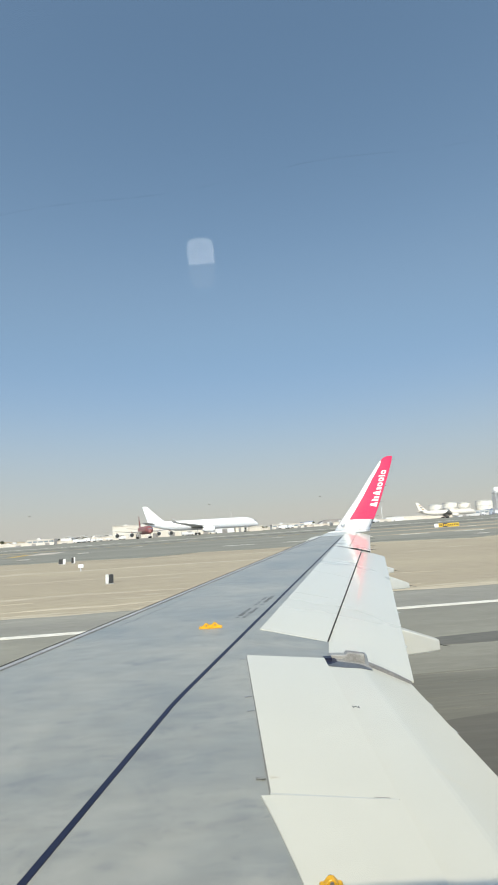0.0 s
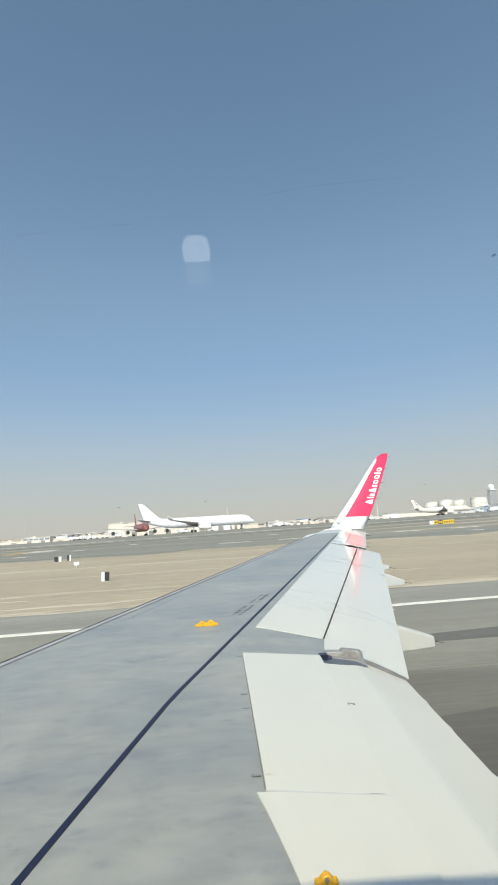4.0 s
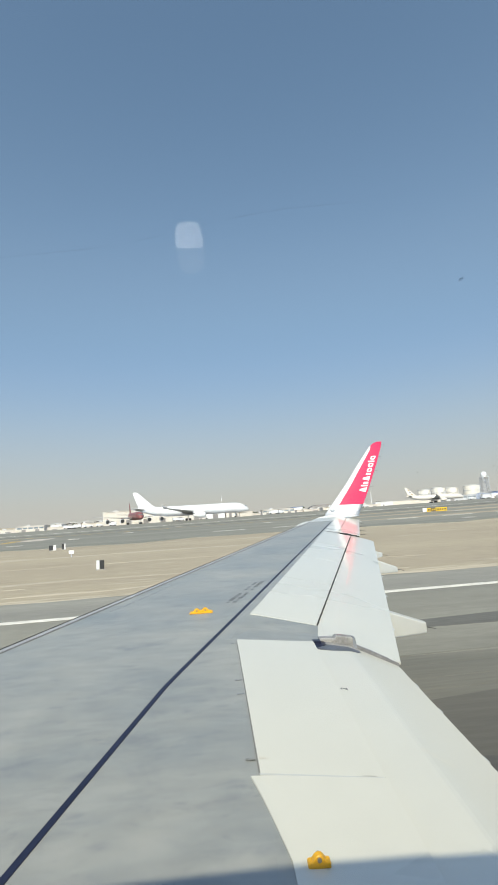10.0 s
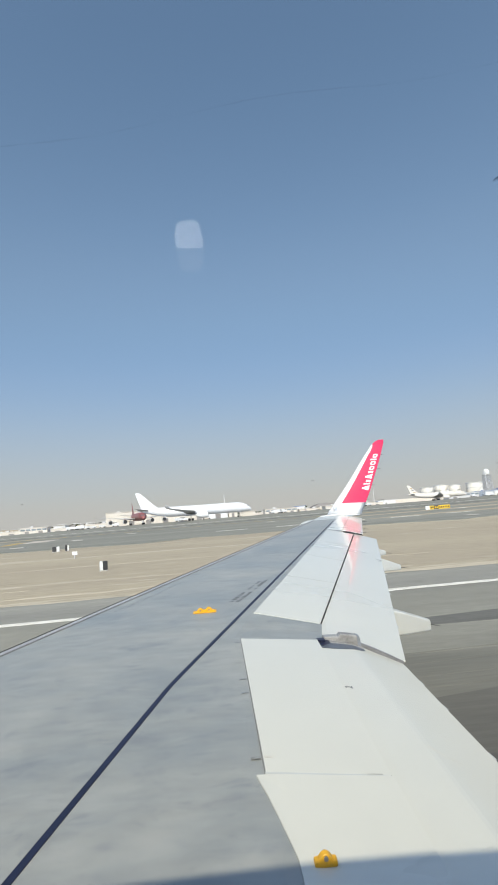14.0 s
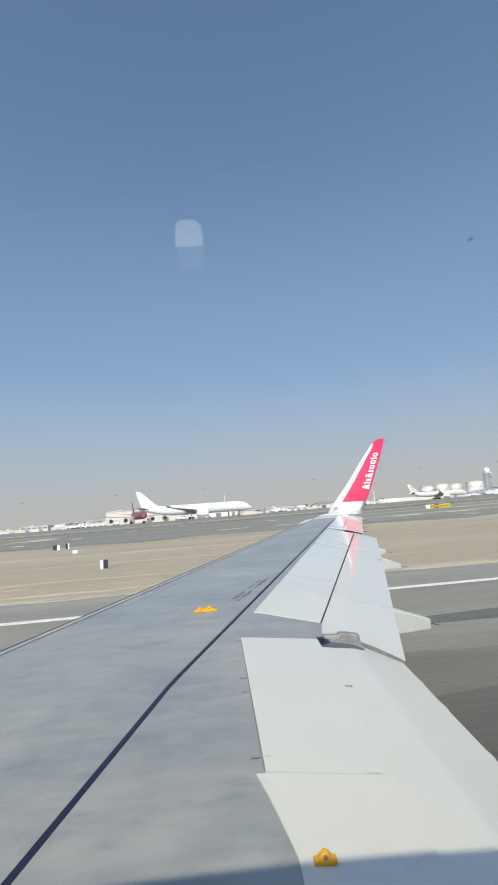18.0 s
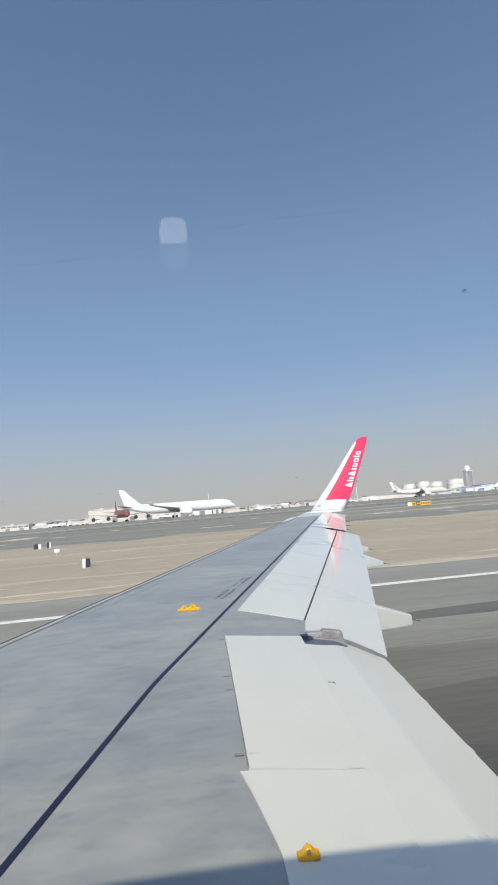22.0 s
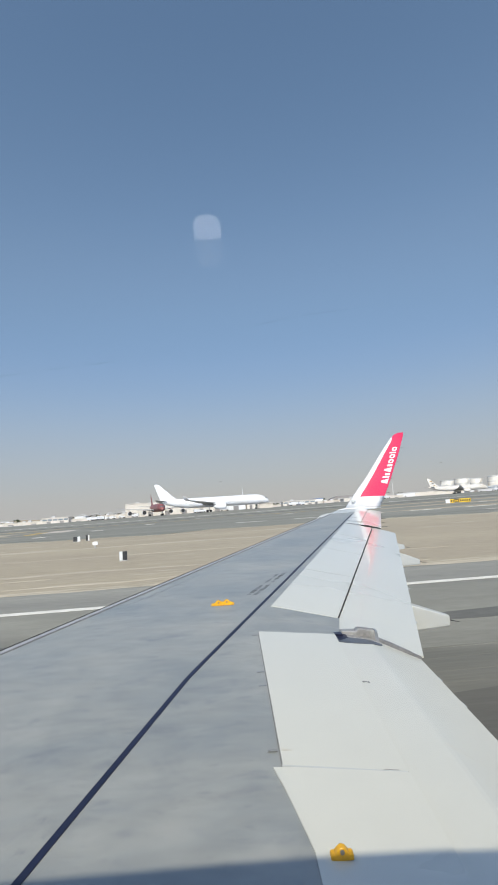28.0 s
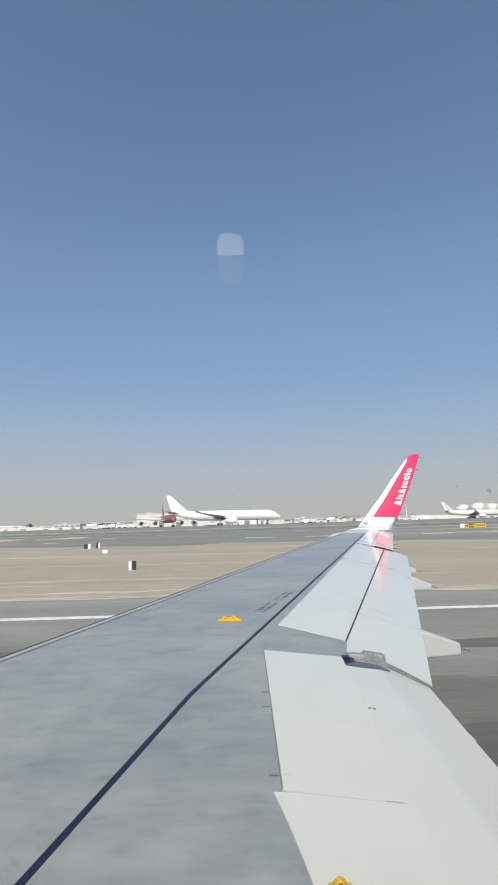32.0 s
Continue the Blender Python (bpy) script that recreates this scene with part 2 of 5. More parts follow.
M_STENCIL = mat("stencil_ink", (0.138, 0.147, 0.164), 0.6, 0, scale=8, fine=60)
M_RUBTYRE = mat("tyre_rubber", (0.0258, 0.0259, 0.0282), 0.8, 0, scale=5, fine=30)
M_CABIN = mat("cabin_lining", (0.138, 0.138, 0.146), 0.7, 0, scale=2, fine=30, vary=0.1)


def clear_pane(name, gloss):
    m = bpy.data.materials.new(name)
    m.use_nodes = True
    nt = m.node_tree
    nt.nodes.remove(nt.nodes["Principled BSDF"])
    t = nt.nodes.new("ShaderNodeBsdfTransparent")
    g = nt.nodes.new("ShaderNodeBsdfGlossy")
    g.inputs["Roughness"].default_value = 0.0
    mx = nt.nodes.new("ShaderNodeMixShader")
    mx.inputs[0].default_value = gloss
    nt.links.new(t.outputs[0], mx.inputs[1])
    nt.links.new(g.outputs[0], mx.inputs[2])
    nt.links.new(mx.outputs[0], nt.nodes["Material Output"].inputs[0])
    return m


M_SPECK = clear_pane("thin_dirt", 0.0)
for node in M_SPECK.node_tree.nodes:
    if node.type == "BSDF_TRANSPARENT":
        node.inputs[0].default_value = (0.87, 0.875, 0.88, 1)
M_SCRATCH = clear_pane("scratched_acrylic", 0.0)
for node in M_SCRATCH.node_tree.nodes:
    if node.type == "BSDF_TRANSPARENT":
        node.inputs[0].default_value = (0.982, 0.982, 0.982, 1)
M_PANE = clear_pane("acrylic_pane", 0.05)


# ---- building helpers ----
def thing(name, label, category, m=None, group="", kind=""):
    ob = new(name)
    ob.matrix_world = m or Matrix()
    return tagged(ob, label, category, group, kind)


def link(name, verts, faces, material, parent=None, label="", smooth=False):
    me = bpy.data.meshes.new(name)
    me.from_pydata([tuple(v) for v in verts], [], faces)
    me.materials.append(material)
    if smooth:
        me.polygons.foreach_set("use_smooth", [True] * len(me.polygons))
    me.update()
    ob = new(name, me)
    if parent:
        ob.parent = parent
    return tagged(ob, label) if label else ob


def part(name, bm, material, parent=None, label="", smooth=False):
    bmesh.ops.recalc_face_normals(bm, faces=bm.faces)
    me = bpy.data.meshes.new(name)
    bm.to_mesh(me)
    bm.free()
    me.materials.append(material)
    if smooth:
        me.polygons.foreach_set("use_smooth", [True] * len(me.polygons))
    ob = new(name, me)
    if parent:
        ob.parent = parent
    return tagged(ob, label) if label else ob


def box(bm, c, s, bevel=0.0, m=None):
    r = bmesh.ops.create_cube(bm, size=1.0)
    vs = r["verts"]
    bmesh.ops.scale(bm, vec=s, verts=vs)
    bmesh.ops.translate(bm, vec=c, verts=vs)
    if m:
        bmesh.ops.transform(bm, matrix=m, verts=vs)
    if bevel:
        es = list({e for v in vs for e in v.link_edges})
        bmesh.ops.bevel(bm, geom=es, offset=bevel, segments=2, affect="EDGES")
    return bm


def a_box(c, s, bevel=0.0, m=None):
    return box(bmesh.new(), c, s, bevel, m)


def rod(bm, a, b, r1, r2=None, seg=10):
    a, b = Vector(a), Vector(b)
    r = bmesh.ops.create_cone(bm, cap_ends=True, segments=seg, radius1=r1, radius2=r1 if r2 is None else r2, depth=(b - a).length)
    q = (b - a).to_track_quat("Z", "Y").to_matrix().to_4x4()
    bmesh.ops.transform(bm, matrix=Matrix.Translation((a + b) / 2) @ q, verts=r["verts"])
    return bm


def loft(rings, closed=True, caps=True):
    """Rings of equal length, joined one to the next."""
    verts = [p for ring in rings for p in ring]
    n = len(rings[0])
    faces = []
    for i in range(len(rings) - 1):
        for j in range(n if closed else n - 1):
            k = (j + 1) % n
            faces.append((i * n + j, i * n + k, (i + 1) * n + k, (i + 1) * n + j))
    if caps:
        faces.append(tuple(range(n))[::-1])
        faces.append(tuple((len(rings) - 1) * n + j for j in range(n)))
    return verts, faces


def loft_bm(rings, closed=True, caps=True):
    bm = bmesh.new()
    verts, faces = loft(rings, closed, caps)
    vs = [bm.verts.new(v) for v in verts]
    for f in faces:
        bm.faces.new([vs[i] for i in f])
    return bm


# ---- ground ----
TURN = math.atan(0.05)


def gp(u, v, z=0.0):
    """A place on the airfield: u along the taxiway, v across it."""
    return (u * math.cos(TURN) - v * math.sin(TURN), u * math.sin(TURN) + v * math.cos(TURN), z)


BREAKS = (116.0, 137.0, 158.0, 179.0, 200.0, 226.0, 248.0, 270.0)


def rise(v, u=0.0):
    """Height of the airfield, which climbs gently away from the near taxiway."""
    near = min(1.0, max(0.0, (v - 116.0) / 84.0))
    far = min(1.0, max(0.0, (v - 226.0) / 44.0))
    return near * (1.7 + 0.009 * u) + far * 1.9


def level(x, y):
    """The same height at a place in the world."""
    return rise(y * math.cos(TURN) - x * math.sin(TURN), x * math.cos(TURN) + y * math.sin(TURN))


def strip(name, v0, v1, z, material, label, category, u0=-4200, u1=4200, wave=0.0, kind="structure", step=None, seed=1):
    """A band along the taxiway with a real edge; wave: how uneven its two sides are."""
    rnd = random.Random(seed)
    if wave:
        us = [-4200, -2000, -900] + [-500 + i * (step or 4) for i in range(int(1000 / (step or 4)) + 1)] + [900, 2000, 4200]
    else:
        us = [u0 + (u1 - u0) * i / 40 for i in range(41)]
    inner = [v for v in BREAKS if v0 + wave < v < v1 - wave]
    rings = []
    for u in us:
        vs = [v0 + rnd.uniform(-wave, wave)] + inner + [v1 + rnd.uniform(-wave, wave)]
        rings.append([gp(u, vs[0], -0.3)] + [gp(u, v, z + rise(v, u)) for v in vs] + [gp(u, vs[-1], -0.3)])
    ob = part(name, loft_bm(rings), material)
    return tagged(ob, label, category, kind=kind)


across = [-4600, -2000, -800, -300, -100, 0, 40, 80, *BREAKS, 320, 600, 1200, 2400, 4600]
rings = [[gp(-4600 + 230 * i, v, rise(v, -4600 + 230 * i)) for v in across] for i in range(41)]
ground = tagged(link("ground", *loft(rings, closed=False, caps=False), M_SAND), "pale brown desert sand, wind streaked, round the airfield", "ground", kind="structure")

strip("taxiway", -34, 33.0, 0.05, M_ASPHALT, "grey asphalt taxiway with rubber streaks", "taxiway")
strip("sand_shoulder", 32.9, 34.0, 0.056, M_DRIFT, "pale blown sand along the asphalt edge", "sand", wave=0.3)
strip("far_taxiway", 113, 216, 0.08, M_APRON, "old grey asphalt taxiway beyond the sand", "taxiway", wave=7.0, step=12)
strip("sand_verge", 150, 166, 0.12, M_PALE, "thin worn band of blown sand on the far asphalt", "sand", u0=-420, u1=-60)
strip("apron", 206, 430, 0.12, M_APRON, "grey asphalt apron in front of the terminal", "apron", wave=0.8, step=20)
strip("runway_rubber", 212, 224, 0.16, M_RUBBER, "black rubber-stained band across the far asphalt", "runway", wave=0.6, step=20)
strip("edge_line", 26.45, 27.05, 0.062, M_LINE, "broad white painted taxiway edge line", "line")
strip("asphalt_shoulder", 27.15, 32.6, 0.054, M_ASPHALT2, "paler dusty asphalt shoulder beside the sand", "shoulder", wave=0.15, step=6)
strip("worn_centre", -6.0, 12.4, 0.056, M_WORN, "dark worn middle of the asphalt taxiway", "taxiway", wave=0.7, step=4, seed=9)
strip("worn_margin", -9.0, 15.6, 0.0535, M_HALFWORN, "half-worn margin of the asphalt taxiway", "taxiway", wave=0.8, step=6, seed=10)
streaks = random.Random(52)
for k in range(4):
    v0 = 13.0 + 0.9 * k + streaks.uniform(-0.2, 0.2)
    strip("rubber_streak", v0, v0 + streaks.uniform(0.05, 0.16), 0.0575, M_HALFWORN, "faint dark streak along the asphalt taxiway", "streak", wave=0.04, step=4, seed=31 + k)
strip("dark_seam", 18.8, 20.2, 0.056, M_SEAM, "dark resurfaced strip in the asphalt", "strip", wave=0.12, step=3)
strip("tyre_track", 7.8, 10.4, 0.060, M_RUBBER, "dark rubber track worn into the asphalt", "strip", wave=0.5, step=3, seed=5)
for i, (v, w, u0, u1) in enumerate(((44.0, 0.9, -60, 25), (60.0, 1.2, -120, 10), (36.5, 0.5, -70, 20), (40.8, 0.6, -90, -8), (78.0, 1.5, -90, 30))):
    rnd = random.Random(40 + i)
    rings = []
    for k in range(26):
        u = u0 + (u1 - u0) * k / 25
        c, h = v + rnd.uniform(-0.4, 0.4) + 0.5 * math.sin(k * 0.9 + i), w * math.sin(math.pi * (0.04 + 0.92 * k / 25)) * rnd.choice((0.08, 0.5, 0.8, 1.2))
        rings.append([gp(u, c - h, -0.05), gp(u, c - h * 0.8, 0.012), gp(u, c + h * 0.8, 0.012), gp(u, c + h, -0.05)])
    tagged(part("sand_streak", loft_bm(rings), M_PALE), "pale wheel-worn streak in the sand", "sand", kind="structure")

# the asphalt junction further aft, with a looping yellow lead line and short yellow bars
strip("junction", 33.2, 118.0, 0.09, M_APRON, "grey asphalt junction between the two taxiways", "taxiway", u0=95, u1=185)


def painted_path(points, half, label):
    """A painted line with a thickness along a path of u, v."""
    rings = []
    for i, (u, v) in enumerate(points):
        (ua, va), (ub, vb) = points[max(i - 1, 0)], points[min(i + 1, len(points) - 1)]
        n = math.hypot(ub - ua, vb - va)
        du, dv = -(vb - va) / n * half, (ub - ua) / n * half
        z = 0.10 + rise(v, u)
        rings.append([gp(u - du, v - dv, z - 0.03), gp(u - du, v - dv, z + 0.004), gp(u + du, v + dv, z + 0.004), gp(u + du, v + dv, z - 0.03)])
    tagged(part("yellow_line", loft_bm(rings), M_LINE_Y), label, "line", kind="structure")


for gap in (0.0, 0.8):
    painted_path([(112 + (20 - gap) * math.cos(radians(a)), 62 + (24 - gap) * math.sin(radians(a))) for a in range(-100, 101, 8)], 0.15, "curved yellow taxiway lead line")
for k in range(4):
    painted_path([(104 + 3 * k, 44 + 11 * k), (122 + 2 * k, 45.5 + 11 * k)], 0.2, "short yellow painted bar on the junction")

# ---- the aircraft that the camera rides in ----
airliner = thing("airliner", "airliner with grey and white wing and red upturned wingtip", "airliner")
DIH = 0.09277


def deck(y):
    return 2.91 + (y - 1.975) * DIH


def lead(y):
    return 0.43 + 0.5207 * (y - 1.975) - 0.22


def hinge(y):
    return 4.905 - 0.018 * (y - 4.3) if y < 6.6 else 5.037 + 0.355 * (y - 6.98)


def droop(y):
    return 0.115 if y < 6.4 else 0.17


def skin(x, y):
    """Height of the wing's upper side."""
    z = deck(y)
    n = (x - lead(y)) * 0.887
    if n < 0.20:
        z -= 0.07 * (1 - max(n, 0) / 0.20) ** 2
    if x > hinge(y):
        z -= droop(y) * (x - hinge(y))
    return z


def rear(y):
    if y < 6.26:
        return 5.48
    if y < 6.85:
        return 5.615 + 0.2 * (y - 6.33)
    return 5.67 + 0.336 * (y - 6.83)


def tail_edge(y):
    return 6.35 if y < 6.37 else 6.384 + 0.2885 * (y - 6.36)


# the wing box: a closed shell, with the slat as a part of its own
SLAT = 0.255
ys = [1.62, 2.4, 3.2, 4.0, 4.8, 5.6, 6.2, 6.255, 6.265, 6.6, 6.84, 6.86, 7.6, 8.4, 9.4, 10.4, 11.4, 12.4, 12.75, 12.77, 13.6, 14.6, 15.4, 15.9]
rings = []
for y in ys:
    a, b = lead(y) + SLAT, rear(y) if y < 12.76 else 7.49 + 0.33 * (y - 13)
    th = 0.62 - 0.028 * y
    up = [(a + (b - a) * (i / 22), y) for i in range(23)]
    ring = [(x, y, skin(x, yy)) for x, yy in up]
    low = [(b - 0.02, y, skin(b, y) - 0.03), (a + (b - a) * 0.6, y, deck(y) - th), (a + (b - a) * 0.25, y, deck(y) - th * 1.1), (a, y, deck(y) - 0.2)]
    rings.append(ring + low)
link("wing_skin", *loft(rings), M_GREY, airliner, "dull blue-grey painted wing skin with cloudy stains", False)
# the slat along the leading edge, split in five
for y0, y1 in ((1.62, 5.2), (5.22, 8.1), (8.12, 10.9), (10.92, 13.5), (13.52, 15.06)):
    rings = []
    for i in range(9):
        y = y0 + (y1 - y0) * i / 8
        ring = []
        for k in range(9):
            x = lead(y) + (SLAT - 0.012) * (1 - k / 8)
            ring.append((x, y, skin(x, y) + 0.004))
        ring += [(lead(y) - 0.012, y, deck(y) - 0.15), (lead(y) + 0.03, y, deck(y) - 0.22), (lead(y) + SLAT - 0.012, y, deck(y) - 0.25)]
        rings.append(ring)
    link("slat", *loft(rings), M_METAL, airliner, "bare metal leading edge slat")


# dark joint behind the slats
rings = []
for i in range(40):
    y = 1.62 + (15.06 - 1.62) * i / 39
    x = lead(y) + SLAT - 0.004
    rings.append([(x - 0.012, y, skin(x, y) + 0.0055), (x + 0.012, y, skin(x, y) + 0.0055), (x + 0.012, y, skin(x, y) - 0.01), (x - 0.012, y, skin(x, y) - 0.01)])
link("slat_joint", *loft(rings), M_JOINT, airliner)


# dark strip where the slats roll over: shade under the nose put into colour
rings = []
for i in range(40):
    y = 1.62 + (15.06 - 1.62) * i / 39
    x = lead(y) + 0.118
    rings.append([(x - 0.050, y, skin(x - 0.050, y) + 0.006), (x + 0.020, y, skin(x + 0.020, y) + 0.011), (x + 0.022, y, skin(x, y) - 0.02), (x - 0.050, y, skin(x, y) - 0.05)])
link("slat_edge_shade", *loft(rings), M_SEAL, airliner)


def plate(name, corners, material, lift=0.006, thick=0.02, nu=8, nv=6, parent=None, label=""):
    """A sheet that follows the wing's upper side. corners: front inboard, rear inboard, rear outboard, front outboard."""
    p, q, r, s = [Vector(c) for c in corners]
    top, bot = [], []
    for i in range(nu + 1):
        for j in range(nv + 1):
            u, v = i / nu, j / nv
            w = (p * (1 - u) + s * u) * (1 - v) + (q * (1 - u) + r * u) * v
            z = skin(w.x, w.y) + lift
            top.append((w.x, w.y, z))
            bot.append((w.x, w.y, z - thick))
    n = len(top)
    idx = lambda i, j: i * (nv + 1) + j
    faces = []
    for i in range(nu):
        for j in range(nv):
            f = (idx(i, j), idx(i, j + 1), idx(i + 1, j + 1), idx(i + 1, j))
            faces.append(f[::-1])
            faces.append(tuple(n + k for k in f))
    rim = [idx(0, j) for j in range(nv)] + [idx(i, nv) for i in range(nu)] + [idx(nu, j) for j in range(nv, 0, -1)] + [idx(i, 0) for i in range(nu, 0, -1)]
    for a, b in zip(rim, rim[1:] + rim[:1]):
        faces.append((a, b, n + b, n + a))
    return link(name, top + bot, faces, material, parent or airliner, label)


# dark hinge gaps first, the white plates over them
plate("hinge_gap", [(4.898, 4.285), (4.91, 4.285), (4.875, 6.24), (4.864, 6.24)], M_JOINT, 0.002, 0.008)
plate("spoiler_gap", [(4.90, 4.278), (5.53, 4.270), (5.53, 4.2835), (4.90, 4.2915)], M_FAIR, 0.0042, 0.012)
plate("spoiler", [(4.906, 4.290), (5.535, 4.282), (5.56, 6.262), (4.868, 6.236)], M_WHITE, 0.0045, 0.012, label="white inboard spoiler panel, lying flat")
SEAMS = [(6.98, 6.832), (8.604, 8.442), (10.121, 9.86), (11.56, 11.25), (12.97, 12.70)]
for (f0, r0), (f1, r1) in zip(SEAMS, SEAMS[1:]):
    g = 0.006
    plate("spoiler", [(hinge(f0 + g), f0 + g), (5.70 + 0.339 * (r0 + g - 6.832), r0 + g), (5.70 + 0.339 * (r1 - g - 6.832), r1 - g), (hinge(f1 - g), f1 - g)],
          M_WHITE, 0.004, 0.012, label="white outboard spoiler panel, lying flat")
    plate("spoiler_gap", [(hinge(f1 - 0.003), f1 - 0.003), (5.695 + 0.339 * (r1 - 0.003 - 6.832), r1 - 0.003), (5.695 + 0.339 * (r1 + 0.003 - 6.832), r1 + 0.003), (hinge(f1 + 0.003), f1 + 0.003)], M_JOINT, 0.003, 0.008)
plate("grease_smear", [(5.41, 4.284), (5.49, 4.283), (5.485, 4.2865), (5.42, 4.2865)], M_BRACKET, 0.0065, 0.003, 4, 2)
plate("grease_smear", [(4.912, 4.405), (4.965, 4.412), (4.962, 4.422), (4.911, 4.432)], M_STAIN, 0.0052, 0.002, 4, 2)
# the fixed white panel at the root, its front edge swept in a curve
front = [(4.857, 4.272), (4.895, 4.13), (4.925, 4.0), (4.965, 3.82), (4.981, 3.74), (4.984, 3.6), (4.985, 3.2), (4.985, 2.6), (4.985, 1.62)]
rings = []
for x, y in front:
    rings.append([(x + (5.54 - x) * k / 6, y, skin(x + (5.54 - x) * k / 6, y) + 0.006) for k in range(7)]
                 + [(5.54, y, skin(5.54, y) - 0.02), (x, y, skin(x, y) - 0.004)])
link("root_panel", *loft(rings), M_WHITE, airliner, "white fixed trailing panel at the wing root")


# dark strip behind the outboard spoilers: the slot's shade put in as colour
rings = []
for i in range(24):
    y = 6.84 + (12.69 - 6.84) * i / 23
    x = 5.70 + 0.339 * (y - 6.832)
    z = skin(x, y) + 0.001
    rings.append([(x - 0.003, y, z), (x + 0.008, y, z - 0.003), (x + 0.008, y, z - 0.03), (x - 0.003, y, z - 0.03)])
link("slot_shade", *loft(rings), M_SEAL, airliner)

# flaps: hollow-nosed, curving down to a thin edge
def flap(y0, y1, front_at, z_front, edge_at, drop0, drop1, label, folds):
    rings = []
    for i in range(13):
        u = i / 12
        y = y0 + (y1 - y0) * u
        xf, xe = front_at(y), edge_at(y)
        ze = deck(y) - (drop0 + (drop1 - drop0) * u)
        zf = deck(y) - z_front
        top = []
        for v, d in folds:
            top.append((xf + (xe - xf) * v, y, zf + (ze - zf) * d))
        low = [(xe, y, ze - 0.012), (xf + (xe - xf) * 0.45, y, (zf + ze) / 2 - 0.14), (xf + 0.03, y, zf - 0.16), (xf - 0.03, y, zf - 0.07)]
        rings.append(top + low)
    return link("flap", *loft(rings), M_WHITE, airliner, label, False)


FOLDS = ((0, 0), (0.19, 0.065), (0.33, 0.148), (0.36, 0.166), (0.50, 0.250), (0.53, 0.278), (0.58, 0.348), (1, 1))


def flap_top(x, y):
    """Height of the inboard flap's upper side."""
    v = (x - 5.36) / 0.99
    d = float(np.interp(v, [f[0] for f in FOLDS], [f[1] for f in FOLDS]))
    return deck(y) - 0.075 - 0.305 * d


flap_in = flap(1.62, 6.36, lambda y: 5.36, 0.075, tail_edge, 0.38, 0.38, "white inboard trailing edge flap, partly lowered",
               FOLDS)
flap_out = flap(6.40, 12.98, lambda y: rear(y) - 0.16 if y > 6.85 else 5.5 + 0.3 * (y - 6.4), 0.13, tail_edge, 0.38, 0.30, "white outboard trailing edge flap, partly lowered",
                ((0, 0), (0.22, 0.05), (0.40, 0.20), (0.55, 0.38), (0.72, 0.60), (1, 1)))
# a dark mark on the inboard flap
num = bpy.data.curves.new("numeral", "FONT")
num.body = "2"
num.size = 0.074
num.offset = 0.0006
num.extrude = 0.001
tmp = new("numeral", num)
dg = bpy.context.evaluated_depsgraph_get()
nm = bpy.data.meshes.new_from_object(tmp.evaluated_get(dg))
bpy.data.objects.remove(tmp)
face_n = Vector((0.150, -0.093, 1.0)).normalized()
face_r = Vector((1, 0, -0.150)).normalized()
face_u = face_n.cross(face_r)
tilt = Matrix((face_r, face_u, face_n)).transposed().to_4x4()
nm.transform(Matrix.Translation((5.625, 5.335, flap_top(5.625, 5.335) + 0.0012)) @ tilt @ pose(0, 0, 0, 0, 0, 90))
nm.materials.clear()
nm.materials.append(M_STENCIL)
numeral = new("numeral", nm)
numeral.parent = flap_in

# thin brownish smear running aft from the fold of the inboard flap
rings = []
for k in range(13):
    x = 5.866 + 0.16 * k / 12
    y, h = 4.642 - 0.075 * math.sin(math.pi * k / 24), 0.010 * (1 - k / 12) + 0.0015
    rings.append([(x, y - h, flap_top(x, y - h) + 0.0005), (x, y + h, flap_top(x, y + h) + 0.0005), (x, y + h, flap_top(x, y) - 0.004), (x, y - h, flap_top(x, y) - 0.004)])
link("grease_smear", *loft(rings), M_STAIN, flap_in)

# small seal tabs along the trailing edge
for y in (4.88, 5.51, 5.94, 4.2):
    part("edge_tab", a_box((6.355, y, deck(y) - 0.385), (0.013, 0.09, 0.006), 0.002), M_FAIR, flap_in)
for y in (7.3, 8.6, 9.7, 11.2):
    part("edge_tab", a_box((tail_edge(y) + 0.004, y, deck(y) - 0.38 + 0.0122 * (y - 6.4) - 0.005), (0.026, 0.08, 0.006), 0.002), M_FAIR, flap_out)
# the outer panel and the aileron behind it
plate("tip_panel", [(hinge(13.0), 13.0), (7.50, 13.0), (8.46, 15.88), (hinge(15.88), 15.88)], M_WHITE, 0.006, 0.012, label="white painted outer wing panel")
plate("tip_base", [(lead(15.07) + 0.03, 15.07), (hinge(15.07) - 0.004, 15.07), (hinge(15.88) - 0.004, 15.88), (lead(15.88) + 0.03, 15.88)], M_FAIR, 0.006, 0.02, label="white skin at the foot of the wingtip")
rings = []
for i in range(9):
    y = 13.03 + (15.86 - 13.03) * i / 8
    xf, xe = 7.515 + 0.333 * (y - 13), 7.99 + 0.293 * (y - 13)
    top = []
    for k in range(7):
        x = xf + (xe - xf) * k / 6
        top.append((x, y, skin(x, y) + 0.004 - 0.03 * (k / 6) ** 2))
    rings.append(top + [(xe, y, top[-1][2] - 0.012), (xf, y, skin(xf, y) - 0.12)])
link("aileron", *loft(rings), M_WHITE, airliner, "white aileron near the wingtip", False)
plate("joint_gap", [(hinge(12.985), 12.975), (7.56, 12.975), (7.56, 13.005), (hinge(13.005), 13.005)], M_BRACKET, 0.009, 0.01)
plate("joint_gap", [(7.57, 12.975), (7.72, 12.975), (7.72, 13.01), (7.57, 13.01)], M_SEAL, 0.004, 0.01)


